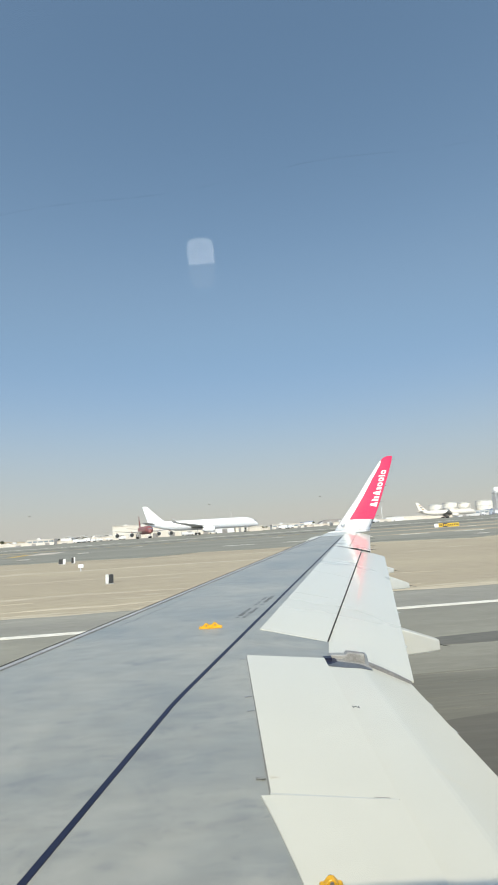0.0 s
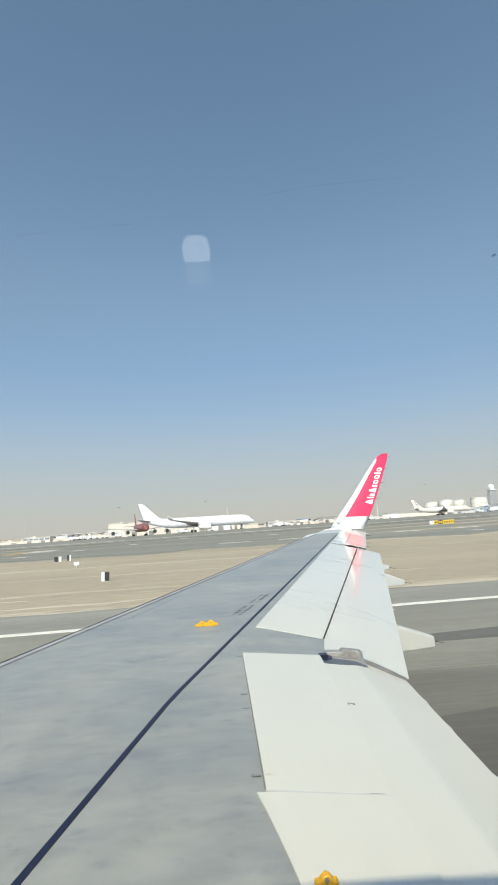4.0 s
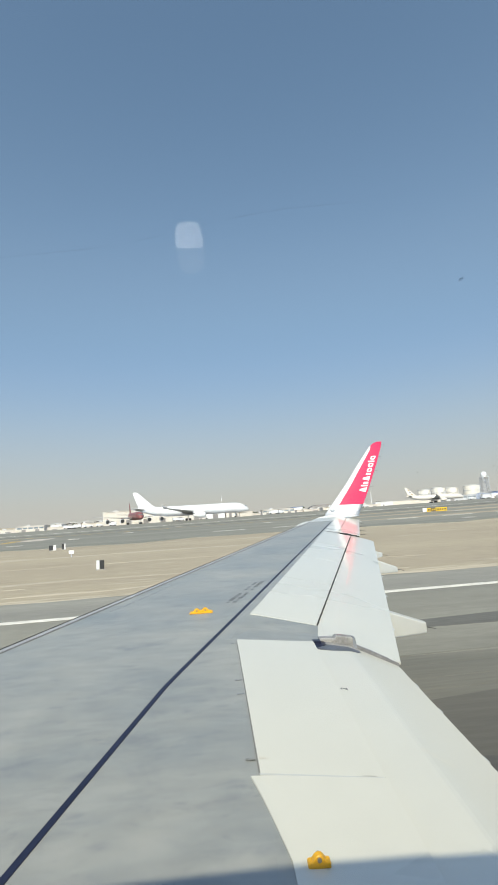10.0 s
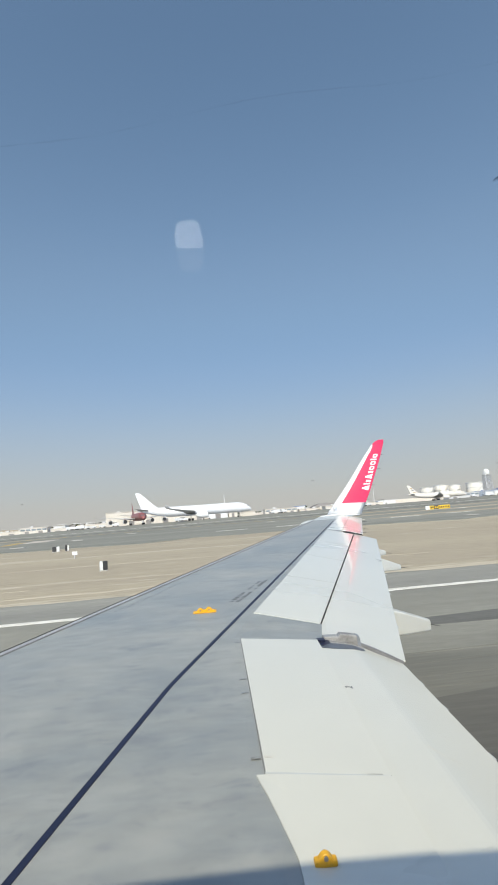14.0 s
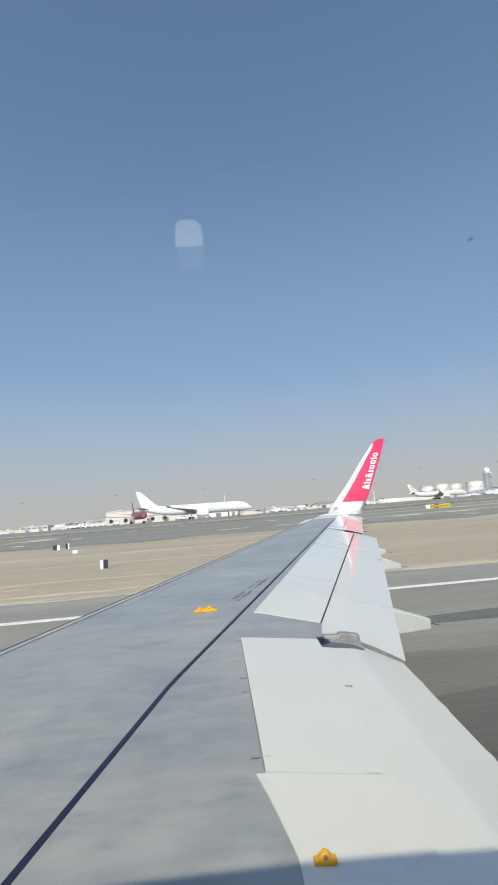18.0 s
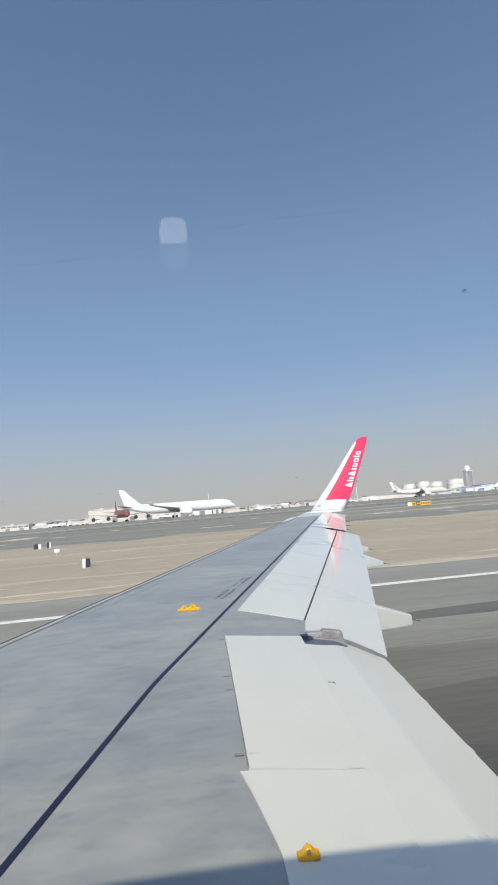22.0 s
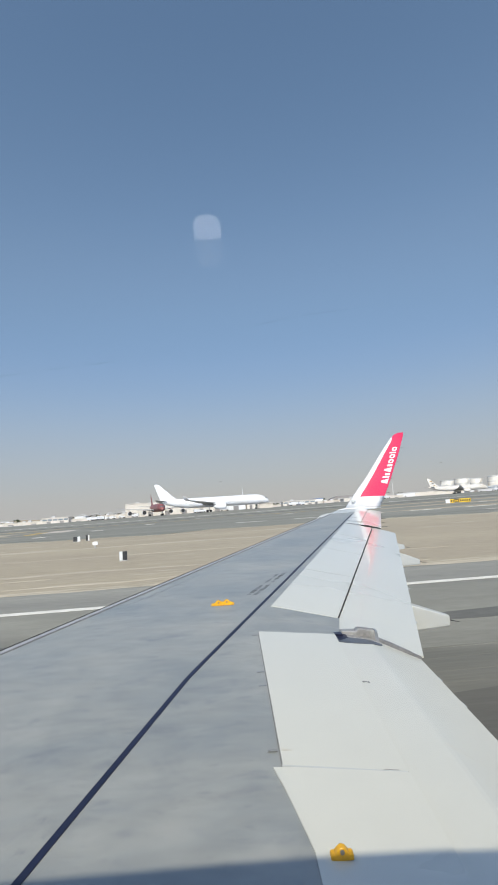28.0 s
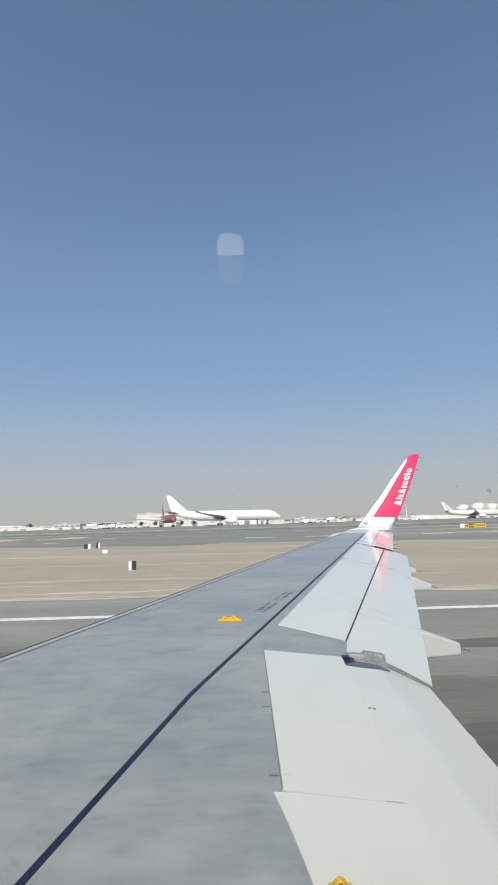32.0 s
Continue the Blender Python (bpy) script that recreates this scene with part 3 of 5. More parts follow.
rings = []
for i in range(6):
    x = 7.54 + 0.44 * i / 5
    z = skin(x, 13.0) + 0.003 - 0.03 * (i / 5) ** 2
    rings.append([(x, 12.995, z), (x, 13.03, z), (x, 13.03, z - 0.1), (x, 12.995, z - 0.1)])
link("aileron_gap", *loft(rings), M_SEAL, airliner)


# navy line along the rear spar
def line_x(y):
    return 3.865 + 0.2823 * (y - 3.77) if y < 5.41 else 4.328 + 0.3668 * (y - 5.41)


rings = []
for i in range(64):
    y = 1.65 + (14.6 - 1.65) * i / 63
    w = 0.021 - 0.0006 * y
    x = line_x(y)
    rings.append([(x - w, y, skin(x, y) + 0.0045), (x + w, y, skin(x, y) + 0.0045), (x + w, y, skin(x, y) - 0.01), (x - w, y, skin(x, y) - 0.01)])
link("navy_stripe", *loft(rings), M_NAVY, airliner, "navy painted line along the wing")

# slotted catches in front of the inboard spoiler
for y, dark in ((4.42, True), (5.18, False), (5.40, False), (6.16, False)):
    x = 4.866 - 0.018 * (y - 4.3)
    catch = part("catch", a_box((x, y, skin(x, y) + 0.0005), (0.050, 0.022, 0.002), 0.0006), M_JOINT if dark else M_SLATEP, airliner, "small slotted metal catch")
    part("catch_slot", a_box((x + 0.006, y, skin(x, y) + 0.0012), (0.036, 0.008, 0.002)), M_GREY, catch)


# yellow anchor eyes
def anchor_block(x, y, z, w, turn, profile, depth, eyes, label):
    """A yellow block whose outline stands along the wing, solid dark plugs for its shaded eyes. profile: across, up, in
    shares of w.
    """
    rings = []
    for q in (-1, -0.8, 0.8, 1):
        k = 0.94 if abs(q) == 1 else 1.0
        rings.append([(px * w * k, q * depth * (1 - 0.35 * pz / max(p[1] for p in profile)), pz * w * k) for px, pz in profile])
    root = part("rope_anchor", loft_bm(rings), M_YELLOW, airliner, label)
    root.matrix_world = Matrix.Translation((x, y, z)) @ pose(0, 0, 0, 5.3, 0, turn)
    for ex, ez, er in eyes:
        bm = bmesh.new()
        rod(bm, (ex * w, -depth * 1.02, ez * w), (ex * w, depth * 1.02, ez * w), er * w, er * w, 12)
        part("anchor_eye", bm, M_EYE_SHADE, root, "dark plug for the shaded eye of the anchor")
    return root


two_humps = [(-0.50, 0.0), (-0.47, 0.035), (-0.36, 0.075), (-0.29, 0.165), (-0.22, 0.205), (-0.14, 0.185), (-0.07, 0.115), (0.05, 0.125), (0.12, 0.205), (0.20, 0.225), (0.28, 0.18), (0.35, 0.095), (0.47, 0.06), (0.50, 0.0)]
far_anchor = anchor_block(4.52, 7.18, skin(4.52, 7.18), 0.235, 0, two_humps, 0.022, ((-0.20, 0.10, 0.036), (0.19, 0.115, 0.036)), "yellow painted escape rope anchor with two eyes")
part("anchor_foot", a_box((0, 0, 0.003), (0.25, 0.10, 0.006), 0.0025), M_YELLOW, far_anchor)
one_hump = [(-0.50, 0.0), (-0.50, 0.17), (-0.46, 0.22), (-0.32, 0.22), (-0.20, 0.38), (-0.11, 0.46), (0.02, 0.485), (0.13, 0.45), (0.21, 0.36), (0.32, 0.21), (0.46, 0.20), (0.50, 0.15), (0.50, 0.0)]
anchor_block(5.08, 3.72, skin(5.08, 3.72) + 0.007, 0.088, 0, one_hump, 0.020, ((0.0, 0.33, 0.095),), "yellow painted escape rope anchor with one eye")

# stencilled notice, too worn to read, as short uneven bars
stencil = random.Random(4)
for row in range(2):
    u = 0.0
    while u < 1.0:
        l = stencil.choice((0.022, 0.035, 0.05))
        y = 7.50 + 0.95 * u
        x = 4.82 + (y - 7.5) * 0.44 + row * 0.08
        if not 0.40 < u < 0.5 and stencil.random() > 0.12:
            b = a_box((0, 0, 0), (stencil.uniform(0.03, 0.055), l, 0.002))
            o = part("stencil_bar", b, stencil.choice((M_STENCIL, M_FADED)), airliner)
            o.matrix_world = Matrix.Translation((x + stencil.uniform(-0.006, 0.006), y, skin(x, y) + 0.002)) @ pose(0, 0, 0, 5.3, 0, -22)
        u += (l + 0.024) / 0.95

# faint worn marks along the slat joint
for i in range(24):
    y = 7.5 + 0.052 * i
    x = lead(y) + 0.40 + 0.05 * stencil.random()
    o = part("stencil_bar", a_box((0, 0, 0), (stencil.uniform(0.008, 0.02), stencil.uniform(0.02, 0.045), 0.002)), M_SMUDGE, airliner)
    o.matrix_world = Matrix.Translation((x, y, skin(x, y) + 0.0016)) @ pose(0, 0, 0, 5.3, 0, -27)

# bracket between the two flaps: a curved band, a flat lug on it and a thin arm to the trailing edge
def along(rows, y0, w, name, material, parent, label="", round_top=0.008):
    """rows: x, top, bottom; a bar of width w that starts at y0."""
    rings = []
    for x, zt, zb in rows:
        r = min(round_top, (zt - zb) * 0.3)
        rings.append([(x, y0, zb), (x, y0, zt - r), (x, y0 + r, zt), (x, y0 + w - r, zt), (x, y0 + w, zt - r), (x, y0 + w, zb)])
    return part(name, loft_bm(rings), material, parent, label)


bracket = along(((5.50, 3.17, 3.10), (5.615, 3.185, 3.12), (5.64, 3.231, 3.152), (5.70, 3.230, 3.15), (5.763, 3.224, 3.143), (5.85, 3.212, 3.128), (5.94, 3.190, 3.110), (5.985, 3.14, 3.088)),
                6.34, 0.10, "flap_bracket", M_BRACKET, airliner, "weathered grey metal flap bracket")
along(((5.765, 3.222, 3.16), (5.79, 3.248, 3.15), (5.87, 3.236, 3.13), (5.942, 3.219, 3.12)), 6.337, 0.09, "bracket_lug", M_BRACKET, bracket, round_top=0.012)
along(((5.944, 3.221, 3.12), (5.966, 3.214, 3.10), (5.975, 3.15, 3.09)), 6.334, 0.095, "lug_end_plate", M_SLATEP, bracket, "darker end plate")
along(((5.97, 3.152, 3.07), (6.10, 3.092, 3.012), (6.265, 3.007, 2.945), (6.285, 2.993, 2.945), (6.36, 2.955, 2.925)), 6.335, 0.045, "bracket_arm", M_ARM, bracket)
along(((5.58, 3.204, 3.13), (5.70, 3.196, 3.13), (5.80, 3.178, 3.11), (5.90, 3.154, 3.09), (5.985, 3.118, 3.06)), 6.272, 0.066, "bracket_band", M_BRACKET, bracket, "worn bright band")
# strips on the inboard flap's end: shade of bracket and wing put into colour
def end_strip(rows, lift, name, material, label=""):
    rings = []
    for x, y in rows:
        rings.append([(x + 0.05 * (6.36 - (y + (6.36 - y) * k / 3)), y + (6.36 - y) * k / 3, flap_top(x, y + (6.36 - y) * k / 3) + lift) for k in range(4)] + [(x, 6.36, flap_top(x, 6.36) - 0.02), (x, y, flap_top(x, y) - 0.02)])
    return link(name, *loft(rings), material, bracket, label)


end_strip(((5.56, 6.13), (5.60, 6.13), (5.68, 6.135), (5.70, 6.138), (5.76, 6.15), (5.83, 6.165), (5.89, 6.185), (5.94, 6.21), (5.975, 6.24)), 0.003, "flap_end_shade", M_ENDSHADE, "dark blue-grey strip on the flap end")
# navy wedge: the deeper shade by the wing corner, put into colour
end_strip(((5.545, 6.18), (5.58, 6.17), (5.61, 6.20), (5.64, 6.23), (5.67, 6.26)), 0.006, "flap_wedge_shade", M_NAVY)
# solid navy block standing in for the shade inside the bracket's pocket
rings = []
for y in (6.262, 6.30, 6.335):
    t = (y - 6.262) / 0.073
    rings.append([(5.56, y, skin(5.56, 6.26) + 0.004), (5.63, y, skin(5.56, 6.26) + 0.001), (5.63, y, skin(5.56, 6.26) - 0.10), (5.60 - 0.03 * t, y, skin(5.56, 6.26) - 0.10)])
link("pocket_shade", *loft(rings), M_NAVY, bracket)


# flap track fairings behind the trailing edge
def fairing(y, w, stations):
    """stations: x, top, bottom, share of the width."""
    rings = []
    for x, zt, zb, s in stations:
        h, q = w * s, min(0.16 * w, 0.2 * (zt - zb))
        ring = []
        for sy, sz in ((1, 1), (-1, 1), (-1, -1), (1, -1)):
            cy, cz = y + sy * (h - q), (zt - q) if sz > 0 else (zb + q)
            corner = [(x, cy + sy * q * math.cos(a), cz + sz * q * math.sin(a)) for a in (0, radians(45), radians(90))]
            ring += corner if sy * sz > 0 else corner[::-1]
        rings.append(ring)
    f = link("flap_track_fairing", *loft(rings), M_FAIR, airliner, "white tapering flap track fairing", False)
    x1, zt, zb, s = stations[-1]
    part("drain_wick", rod(bmesh.new(), (x1, y, (zt + zb) / 2), (x1 + 0.15, y, (zt + zb) / 2 - 0.035), 0.006, 0.003, 6), M_SEAL, f)
    part("rivet_plate", a_box((x1 - 0.07, y - w * s * 1.02, (zt + zb) / 2 + 0.02), (0.03, 0.004, 0.012)), M_BRACKET, f)


fairing(8.12, 0.12, ((5.6, 2.98, 2.82, 0.4), (6.2, 3.0, 2.72, 1.0), (6.80, 3.085, 2.75, 1.0), (6.95, 3.040, 2.752, 0.97), (7.10, 2.986, 2.756, 0.85), (7.26, 2.929, 2.762, 0.68), (7.345, 2.898, 2.768, 0.55)))
fairing(11.0, 0.10, ((6.7, 3.36, 3.25, 0.4), (7.2, 3.38, 3.14, 1.0), (7.70, 3.41, 3.165, 1.0), (7.85, 3.352, 3.165, 0.9), (7.98, 3.299, 3.168, 0.75), (8.07, 3.262, 3.17, 0.6)))
fairing(11.9, 0.09, ((7.3, 3.48, 3.40, 0.4), (7.6, 3.50, 3.33, 1.0), (7.95, 3.51, 3.37, 1.0), (8.10, 3.46, 3.38, 0.8)))

# the upturned wingtip: stations along a bending spine
TIP = [  # y, z, leading x, trailing x
    (15.9, 4.185, 7.58, 8.86), (16.3, 4.20, 7.82, 8.97), (16.65, 4.215, 7.98, 9.06), (16.95, 4.31, 8.10, 9.20), (17.12, 4.52, 8.31, 9.37),
    (17.25, 4.85, 8.61, 9.57), (17.38, 5.22, 8.94, 9.77), (17.6, 5.85, 9.45, 10.10), (17.8, 6.42, 9.94, 10.37), (17.86, 6.56, 10.12, 10.42), (17.89, 6.61, 10.27, 10.445)]


def tip_at(s):
    i = min(int(s), len(TIP) - 2)
    f = s - i
    return [a * (1 - f) + b * f for a, b in zip(TIP[i], TIP[i + 1])]


def tip_side(s):
    """The direction out of the inboard side of the wingtip."""
    a, b = tip_at(max(s - 0.3, 0)), tip_at(min(s + 0.3, len(TIP) - 1))
    d = Vector((0, b[0] - a[0], b[1] - a[1])).normalized()
    return Vector((0, -d.z, d.y))


rings = []
for i in range(41):
    s = (len(TIP) - 1) * i / 40
    y, z, x0, x1 = tip_at(s)
    n = tip_side(s)
    ring = []
    for sgn, ks in ((1, range(10)), (-1, range(8, 0, -1))):
        for k in ks:
            f = (k / 9) ** 1.6
            t = 0.045 * (x1 - x0) * math.sqrt(max(f, 0)) * (1 - f) * 2.2 + 0.002
            ring.append(Vector((x0 + (x1 - x0) * f, y, z)) + n * t * sgn)
    rings.append(ring)
sharklet = link("wingtip", *loft(rings), M_TIPW, airliner, "upturned wingtip, red inboard face with a white leading strip", True)
# red face laid over the inboard side
for sgn in (1, -1):
    rings = []
    for i in range(25):
        u = i / 24
        s = 4.02 + (len(TIP) - 1 - 4.02) * u
        y, z, x0, x1 = tip_at(s)
        n = tip_side(s)
        cut = 0.245 - 0.03 * u if u < 0.64 else max(0.0, 0.226 * (0.72 - u) / 0.08)
        a = []
        for k in range(9):
            f = cut + (0.992 - cut) * k / 8
            t = 0.045 * (x1 - x0) * math.sqrt(max(f, 0)) * (1 - f) * 2.2 + 0.006
            a.append(Vector((x0 + (x1 - x0) * f, y, z)) + n * t * sgn)
        rings.append(a)
    v, f = loft(rings, closed=False, caps=False)
    link("red_face", v, f, M_RED, sharklet, "deep red paint", True)
# white name along the red face, drawn as plain blocks, bars and rounded rings
TIP_Z = [st[1] for st in TIP]


def on_face(along, across):
    """A place on the red face: along the name from its foot up, across it from the trailing edge, in heights of a block."""
    ss = float(np.interp(4.90 + 1.20 * along, TIP_Z, range(len(TIP))))
    y, z, x0, x1 = tip_at(ss)
    ch = x1 - x0
    f = 0.93 - 0.10 * along - 0.235 * across / ch
    t = 0.045 * ch * math.sqrt(max(f, 0)) * (1 - f) * 2.2 + 0.011
    return Vector((x0 + ch * f, y, z)) + tip_side(ss) * t


def white_mark(outline, hole=None):
    """A thin raised plate on the red face, with a hole through it where one is given."""
    rings = [outline] if hole is None else [outline, hole]
    pts = [on_face(*p) for ring in rings for p in ring]
    up = tip_side(6) * 0.005
    n, m = len(outline), len(pts)
    verts = pts + [p + up for p in pts]
    if hole is None:
        faces = [tuple(range(n))[::-1], tuple(m + i for i in range(n))]
    else:
        faces = [(m + i, m + (i + 1) % n, m + n + (i + 1) % n, m + n + i) for i in range(n)]
        faces += [(n + i, n + (i + 1) % n, m + n + (i + 1) % n, m + n + i) for i in range(n)]
    faces += [(i, (i + 1) % n, m + (i + 1) % n, m + i) for i in range(n)]
    link("white_mark", verts, faces, M_TIPW, sharklet)


def rounded(c0, c1, h0, h1, shrink):
    ca, cb, ra, rb = (c0 + c1) / 2, (h0 + h1) / 2, (c1 - c0) / 2 * shrink, (h1 - h0) / 2 * shrink
    return [(ca + ra * math.copysign(abs(math.cos(a)) ** 0.7, math.cos(a)), cb + rb * math.copysign(abs(math.sin(a)) ** 0.7, math.sin(a)))
            for a in [2 * math.pi * k / 16 for k in range(16)]]


s = 0.0
for shape, w, h in (("block", 1.0, 1.0), ("bar", 0.30, 0.95), ("bar", 0.42, 0.72), ("block", 1.0, 1.0), ("bar", 0.42, 0.72), ("ring", 0.85, 0.74), ("ring", 0.85, 0.80), ("bar", 0.30, 0.95), ("ring", 0.85, 0.74)):
    a0, a1 = s / 7.45, (s + w) / 7.45
    if shape == "bar":
        white_mark([(a0, 0), (a1, 0), (a1, h), (a0, h)])
    elif shape == "block":
        white_mark([(a0, 0), (a1, 0), (a1 - (a1 - a0) * 0.34, h), (a0 + (a1 - a0) * 0.34, h)])
    else:
        white_mark(rounded(a0, a1, 0, h, 1.0), rounded(a0, a1, 0, h, 0.42))
    s += w + 0.19
# a pale curl at the foot of the wingtip and wicks on its trailing edge
for s in (4.3, 5.6, 6.6, 7.4, 8.5):
    y, z, x0, x1 = tip_at(s)
    bm = bmesh.new()
    rod(bm, (x1 - 0.02, y, z), (x1 + 0.13, y, z + 0.005), 0.006, 0.003, 6)
    part("static_wick", bm, M_SEAL, sharklet)
for y in (13.4, 14.0, 14.7, 15.4):
    bm = bmesh.new()
    x = tail_edge(y) - 0.28
    rod(bm, (x - 0.02, y, skin(x - 0.4, y) - 0.115), (x + 0.12, y, skin(x - 0.4, y) - 0.13), 0.005, 0.003, 6)
    part("static_wick", bm, M_SEAL, airliner)
y, z, x0, x1 = tip_at(3.35)
lamp = part("position_lamp", rod(bmesh.new(), (x0 + 0.10, y - 0.09, z + 0.01), (x0 + 0.20, y - 0.10, z + 0.05), 0.06, 0.03, 14), M_FAIR, sharklet, "small round pale lamp housing")

# fuselage: a double shell with real window openings
FC, R_OUT, R_IN = (-0.17, 3.90), 1.975, 1.925
WIN_T = (radians(10.2), radians(21.4))
xs, wins = [-12.0, -6.0], []
for k in range(-9, 10):
    c = 4.71 + 0.533 * k
    xs += [c - 0.15, c + 0.15]
    wins.append(len(xs) - 2)
xs += [14.0, 22.0]
ts = [radians(-90) + radians(10) * i for i in range(11)][:-1] + [0.0, WIN_T[0], WIN_T[1]] + [radians(32 + 11.6 * i) for i in range(5)] + [radians(90)]
ts = sorted(set(ts))
ts += [math.pi - t for t in reversed(ts[:-1])]
wt = {i for i in range(len(ts) - 1) if abs(ts[i] - WIN_T[0]) < 1e-6 or abs(ts[i + 1] - (math.pi - WIN_T[0])) < 1e-6}


def shell(r):
    return [(x, FC[0] + r * math.cos(t), FC[1] + r * math.sin(t)) for x in xs for t in ts[:-1]]


nt_ = len(ts) - 1
grid = lambda i, j: i * nt_ + j % nt_
# on the far side of the cabin all shades but one are down
near_row = min(wt)
holes = {(i, j) for i in wins for j in wt if j == near_row or i == wins[9]}
of, inf, rev = [], [], []
for i in range(len(xs) - 1):
    for j in range(nt_):
        q = (grid(i, j), grid(i, j + 1), grid(i + 1, j + 1), grid(i + 1, j))
        if (i, j) not in holes:
            of.append(q)
            inf.append(q[::-1])
        else:
            rev.append(q)
of += [tuple(grid(0, j) for j in range(nt_)), tuple(grid(len(xs) - 1, j) for j in range(nt_))[::-1]]
inf += [tuple(grid(0, j) for j in range(nt_))[::-1], tuple(grid(len(xs) - 1, j) for j in range(nt_))]
link("fuselage_skin", shell(R_OUT), of, M_WHITE, airliner, "white fuselage skin with a row of window openings", True)
link("cabin_lining", shell(R_IN), inf, M_CABIN, airliner, "grey cabin lining", True)
both = shell(R_OUT) + shell(R_IN)
n0 = len(xs) * nt_
rf = []
for q in rev:
    for a, b in zip(q, q[1:] + q[:1]):
        rf.append((a, b, n0 + b, n0 + a))
link("window_surround", both, rf, M_CABIN, airliner, "grey window surrounds")
far_i, far_j = wins[9], max(wt)
tc = (ts[far_j] + ts[far_j + 1]) / 2
outer, hole = [], []
for k in range(32):
    a = 2 * math.pi * k / 32
    ca, sa = math.cos(a), math.sin(a)
    m_ = max(abs(ca), abs(sa))
    for lst, x, t in ((outer, 4.71 + 0.175 * ca / m_, tc + 0.101 * sa / m_),
                      (hole, 4.662 + 0.096 * math.copysign(abs(ca) ** 0.5, ca) * (1 - 0.08 * sa), tc + 0.0925 * math.copysign(abs(sa) ** 0.6, sa))):
        lst.append((x, FC[0] + (R_IN - 0.006) * math.cos(t), FC[1] + (R_IN - 0.006) * math.sin(t)))
v, f = loft([outer, hole], caps=False)
link("window_bezel", v, f, M_CABIN, airliner, "grey rounded window bezel")
mid = shell((R_OUT + R_IN) / 2)
for q in rev:
    zc = sum(mid[i][2] for i in q) / 4  # the panes lean a little less than the skin
    p = link("window_pane", [(mid[i][0], mid[i][1] + 0.0105 * (mid[i][2] - zc), mid[i][2]) for i in q], [(0, 1, 2, 3)], M_PANE, airliner, "clear acrylic window pane")
    p.visible_shadow = False

speck = bmesh.new()
for k, (dx, dz, r) in enumerate(((0, 0, 0.00016), (0.00008, 0.00014, 0.00010))):
    rod(speck, (4.7993 + dx, 1.6979, 4.4232 + dz), (4.7993 + dx, 1.6985, 4.4234 + dz), r, r * 0.8, 10)
part("dirt_speck", speck, M_SPECK, airliner, "small grey speck of dirt on the window")
hair = random.Random(21)
rings = []
for k in range(41):
    x = 4.735 + 0.072 * k / 40
    z = 4.4248 + 0.0098 * k / 40 + 0.0004 * math.sin(k * 0.35) + hair.uniform(-0.00003, 0.00003)
    y = 1.749 - (z - 4.245) * 0.2821 + 0.0105 * (z - 4.428) - 0.0012
    h = 0.00014 * hair.choice((0.02, 0.3, 0.8, 1.0)) * (1 - 0.75 * k / 40)
    rings.append([(x, y, z - h), (x, y, z + h), (x, y + 0.00005, z + h), (x, y + 0.00005, z - h)])
part("scratch", loft_bm(rings), M_SCRATCH, airliner, "fine scratch across the window")

# rounded frames round the windows on the wing side
for i in wins:
    c = (xs[i] + xs[i + 1]) / 2
    ri = []
    for sx, st, rr in ((0.178, 0.125, R_OUT + 0.002), (0.178, 0.125, R_OUT + 0.008), (0.125, 0.086, R_OUT + 0.008), (0.125, 0.086, R_OUT - 0.01)):
        ring = []
        for k in range(24):
            a = 2 * math.pi * k / 24
            ca, sa = math.cos(a), math.sin(a)
            t = (WIN_T[0] + WIN_T[1]) / 2 + st * math.copysign(abs(sa) ** 0.6, sa)
            ring.append((c + sx * math.copysign(abs(ca) ** 0.6, ca), FC[0] + rr * math.cos(t), FC[1] + rr * math.sin(t)))
        ri.append(ring)
    if i != wins[9]:
        link("window_frame", *loft(ri, caps=False), M_WHITE, airliner)

# pale lamp blister on the leading edge near the tip
rings = []
for i in range(9):
    u = i / 8
    y = 14.35 + 0.95 * u
    r = 0.055 * math.sin(math.pi * (0.06 + 0.88 * u)) ** 0.6
    x = lead(y) + 0.10
    rings.append([(x + 1.5 * r * math.cos(2 * math.pi * k / 12), y, skin(x, y) - 0.01 + r * math.sin(2 * math.pi * k / 12)) for k in range(12)])
link("lamp_blister", *loft(rings), M_WHITE, airliner, "pale lamp blister on the leading edge", True)

# main wheels under the wing
part("gear_leg", rod(bmesh.new(), (5.0, 3.3, 2.4), (5.0, 3.3, 0.55), 0.12, 0.10, 12), M_METAL, airliner, "landing gear leg")
part("gear_axle", rod(bmesh.new(), (5.0, 2.85, 0.64), (5.0, 3.75, 0.64), 0.07, 0.07, 10), M_METAL, airliner)
for yy in (2.9, 3.7):
    part("wheel", rod(bmesh.new(), (5.0, yy - 0.2, 0.64), (5.0, yy + 0.2, 0.64), 0.59, 0.59, 28), M_RUBTYRE, airliner, "black landing gear tyre")

# ---- materials of the far side ----
M_PLANE = mat("airliner_white", (0.705, 0.709, 0.752), 0.35, 0, scale=0.2, fine=2, vary=0.06, coat=0.3, fine_amount=0.02)
M_CREAM = mat("airliner_cream", (0.636, 0.597, 0.564), 0.35, 0, scale=0.2, fine=2, vary=0.08, coat=0.3, fine_amount=0.02)
# cream walls here are paled: distance haze put into the colour
M_WALL = mat("cream_wall", (0.619, 0.571, 0.526), 0.9, 0, scale=0.2, fine=1, vary=0.12, fine_amount=0.03)
M_WALLW = mat("white_cladding", (0.671, 0.675, 0.696), 0.6, 0, scale=0.15, fine=1, vary=0.08, fine_amount=0.02)
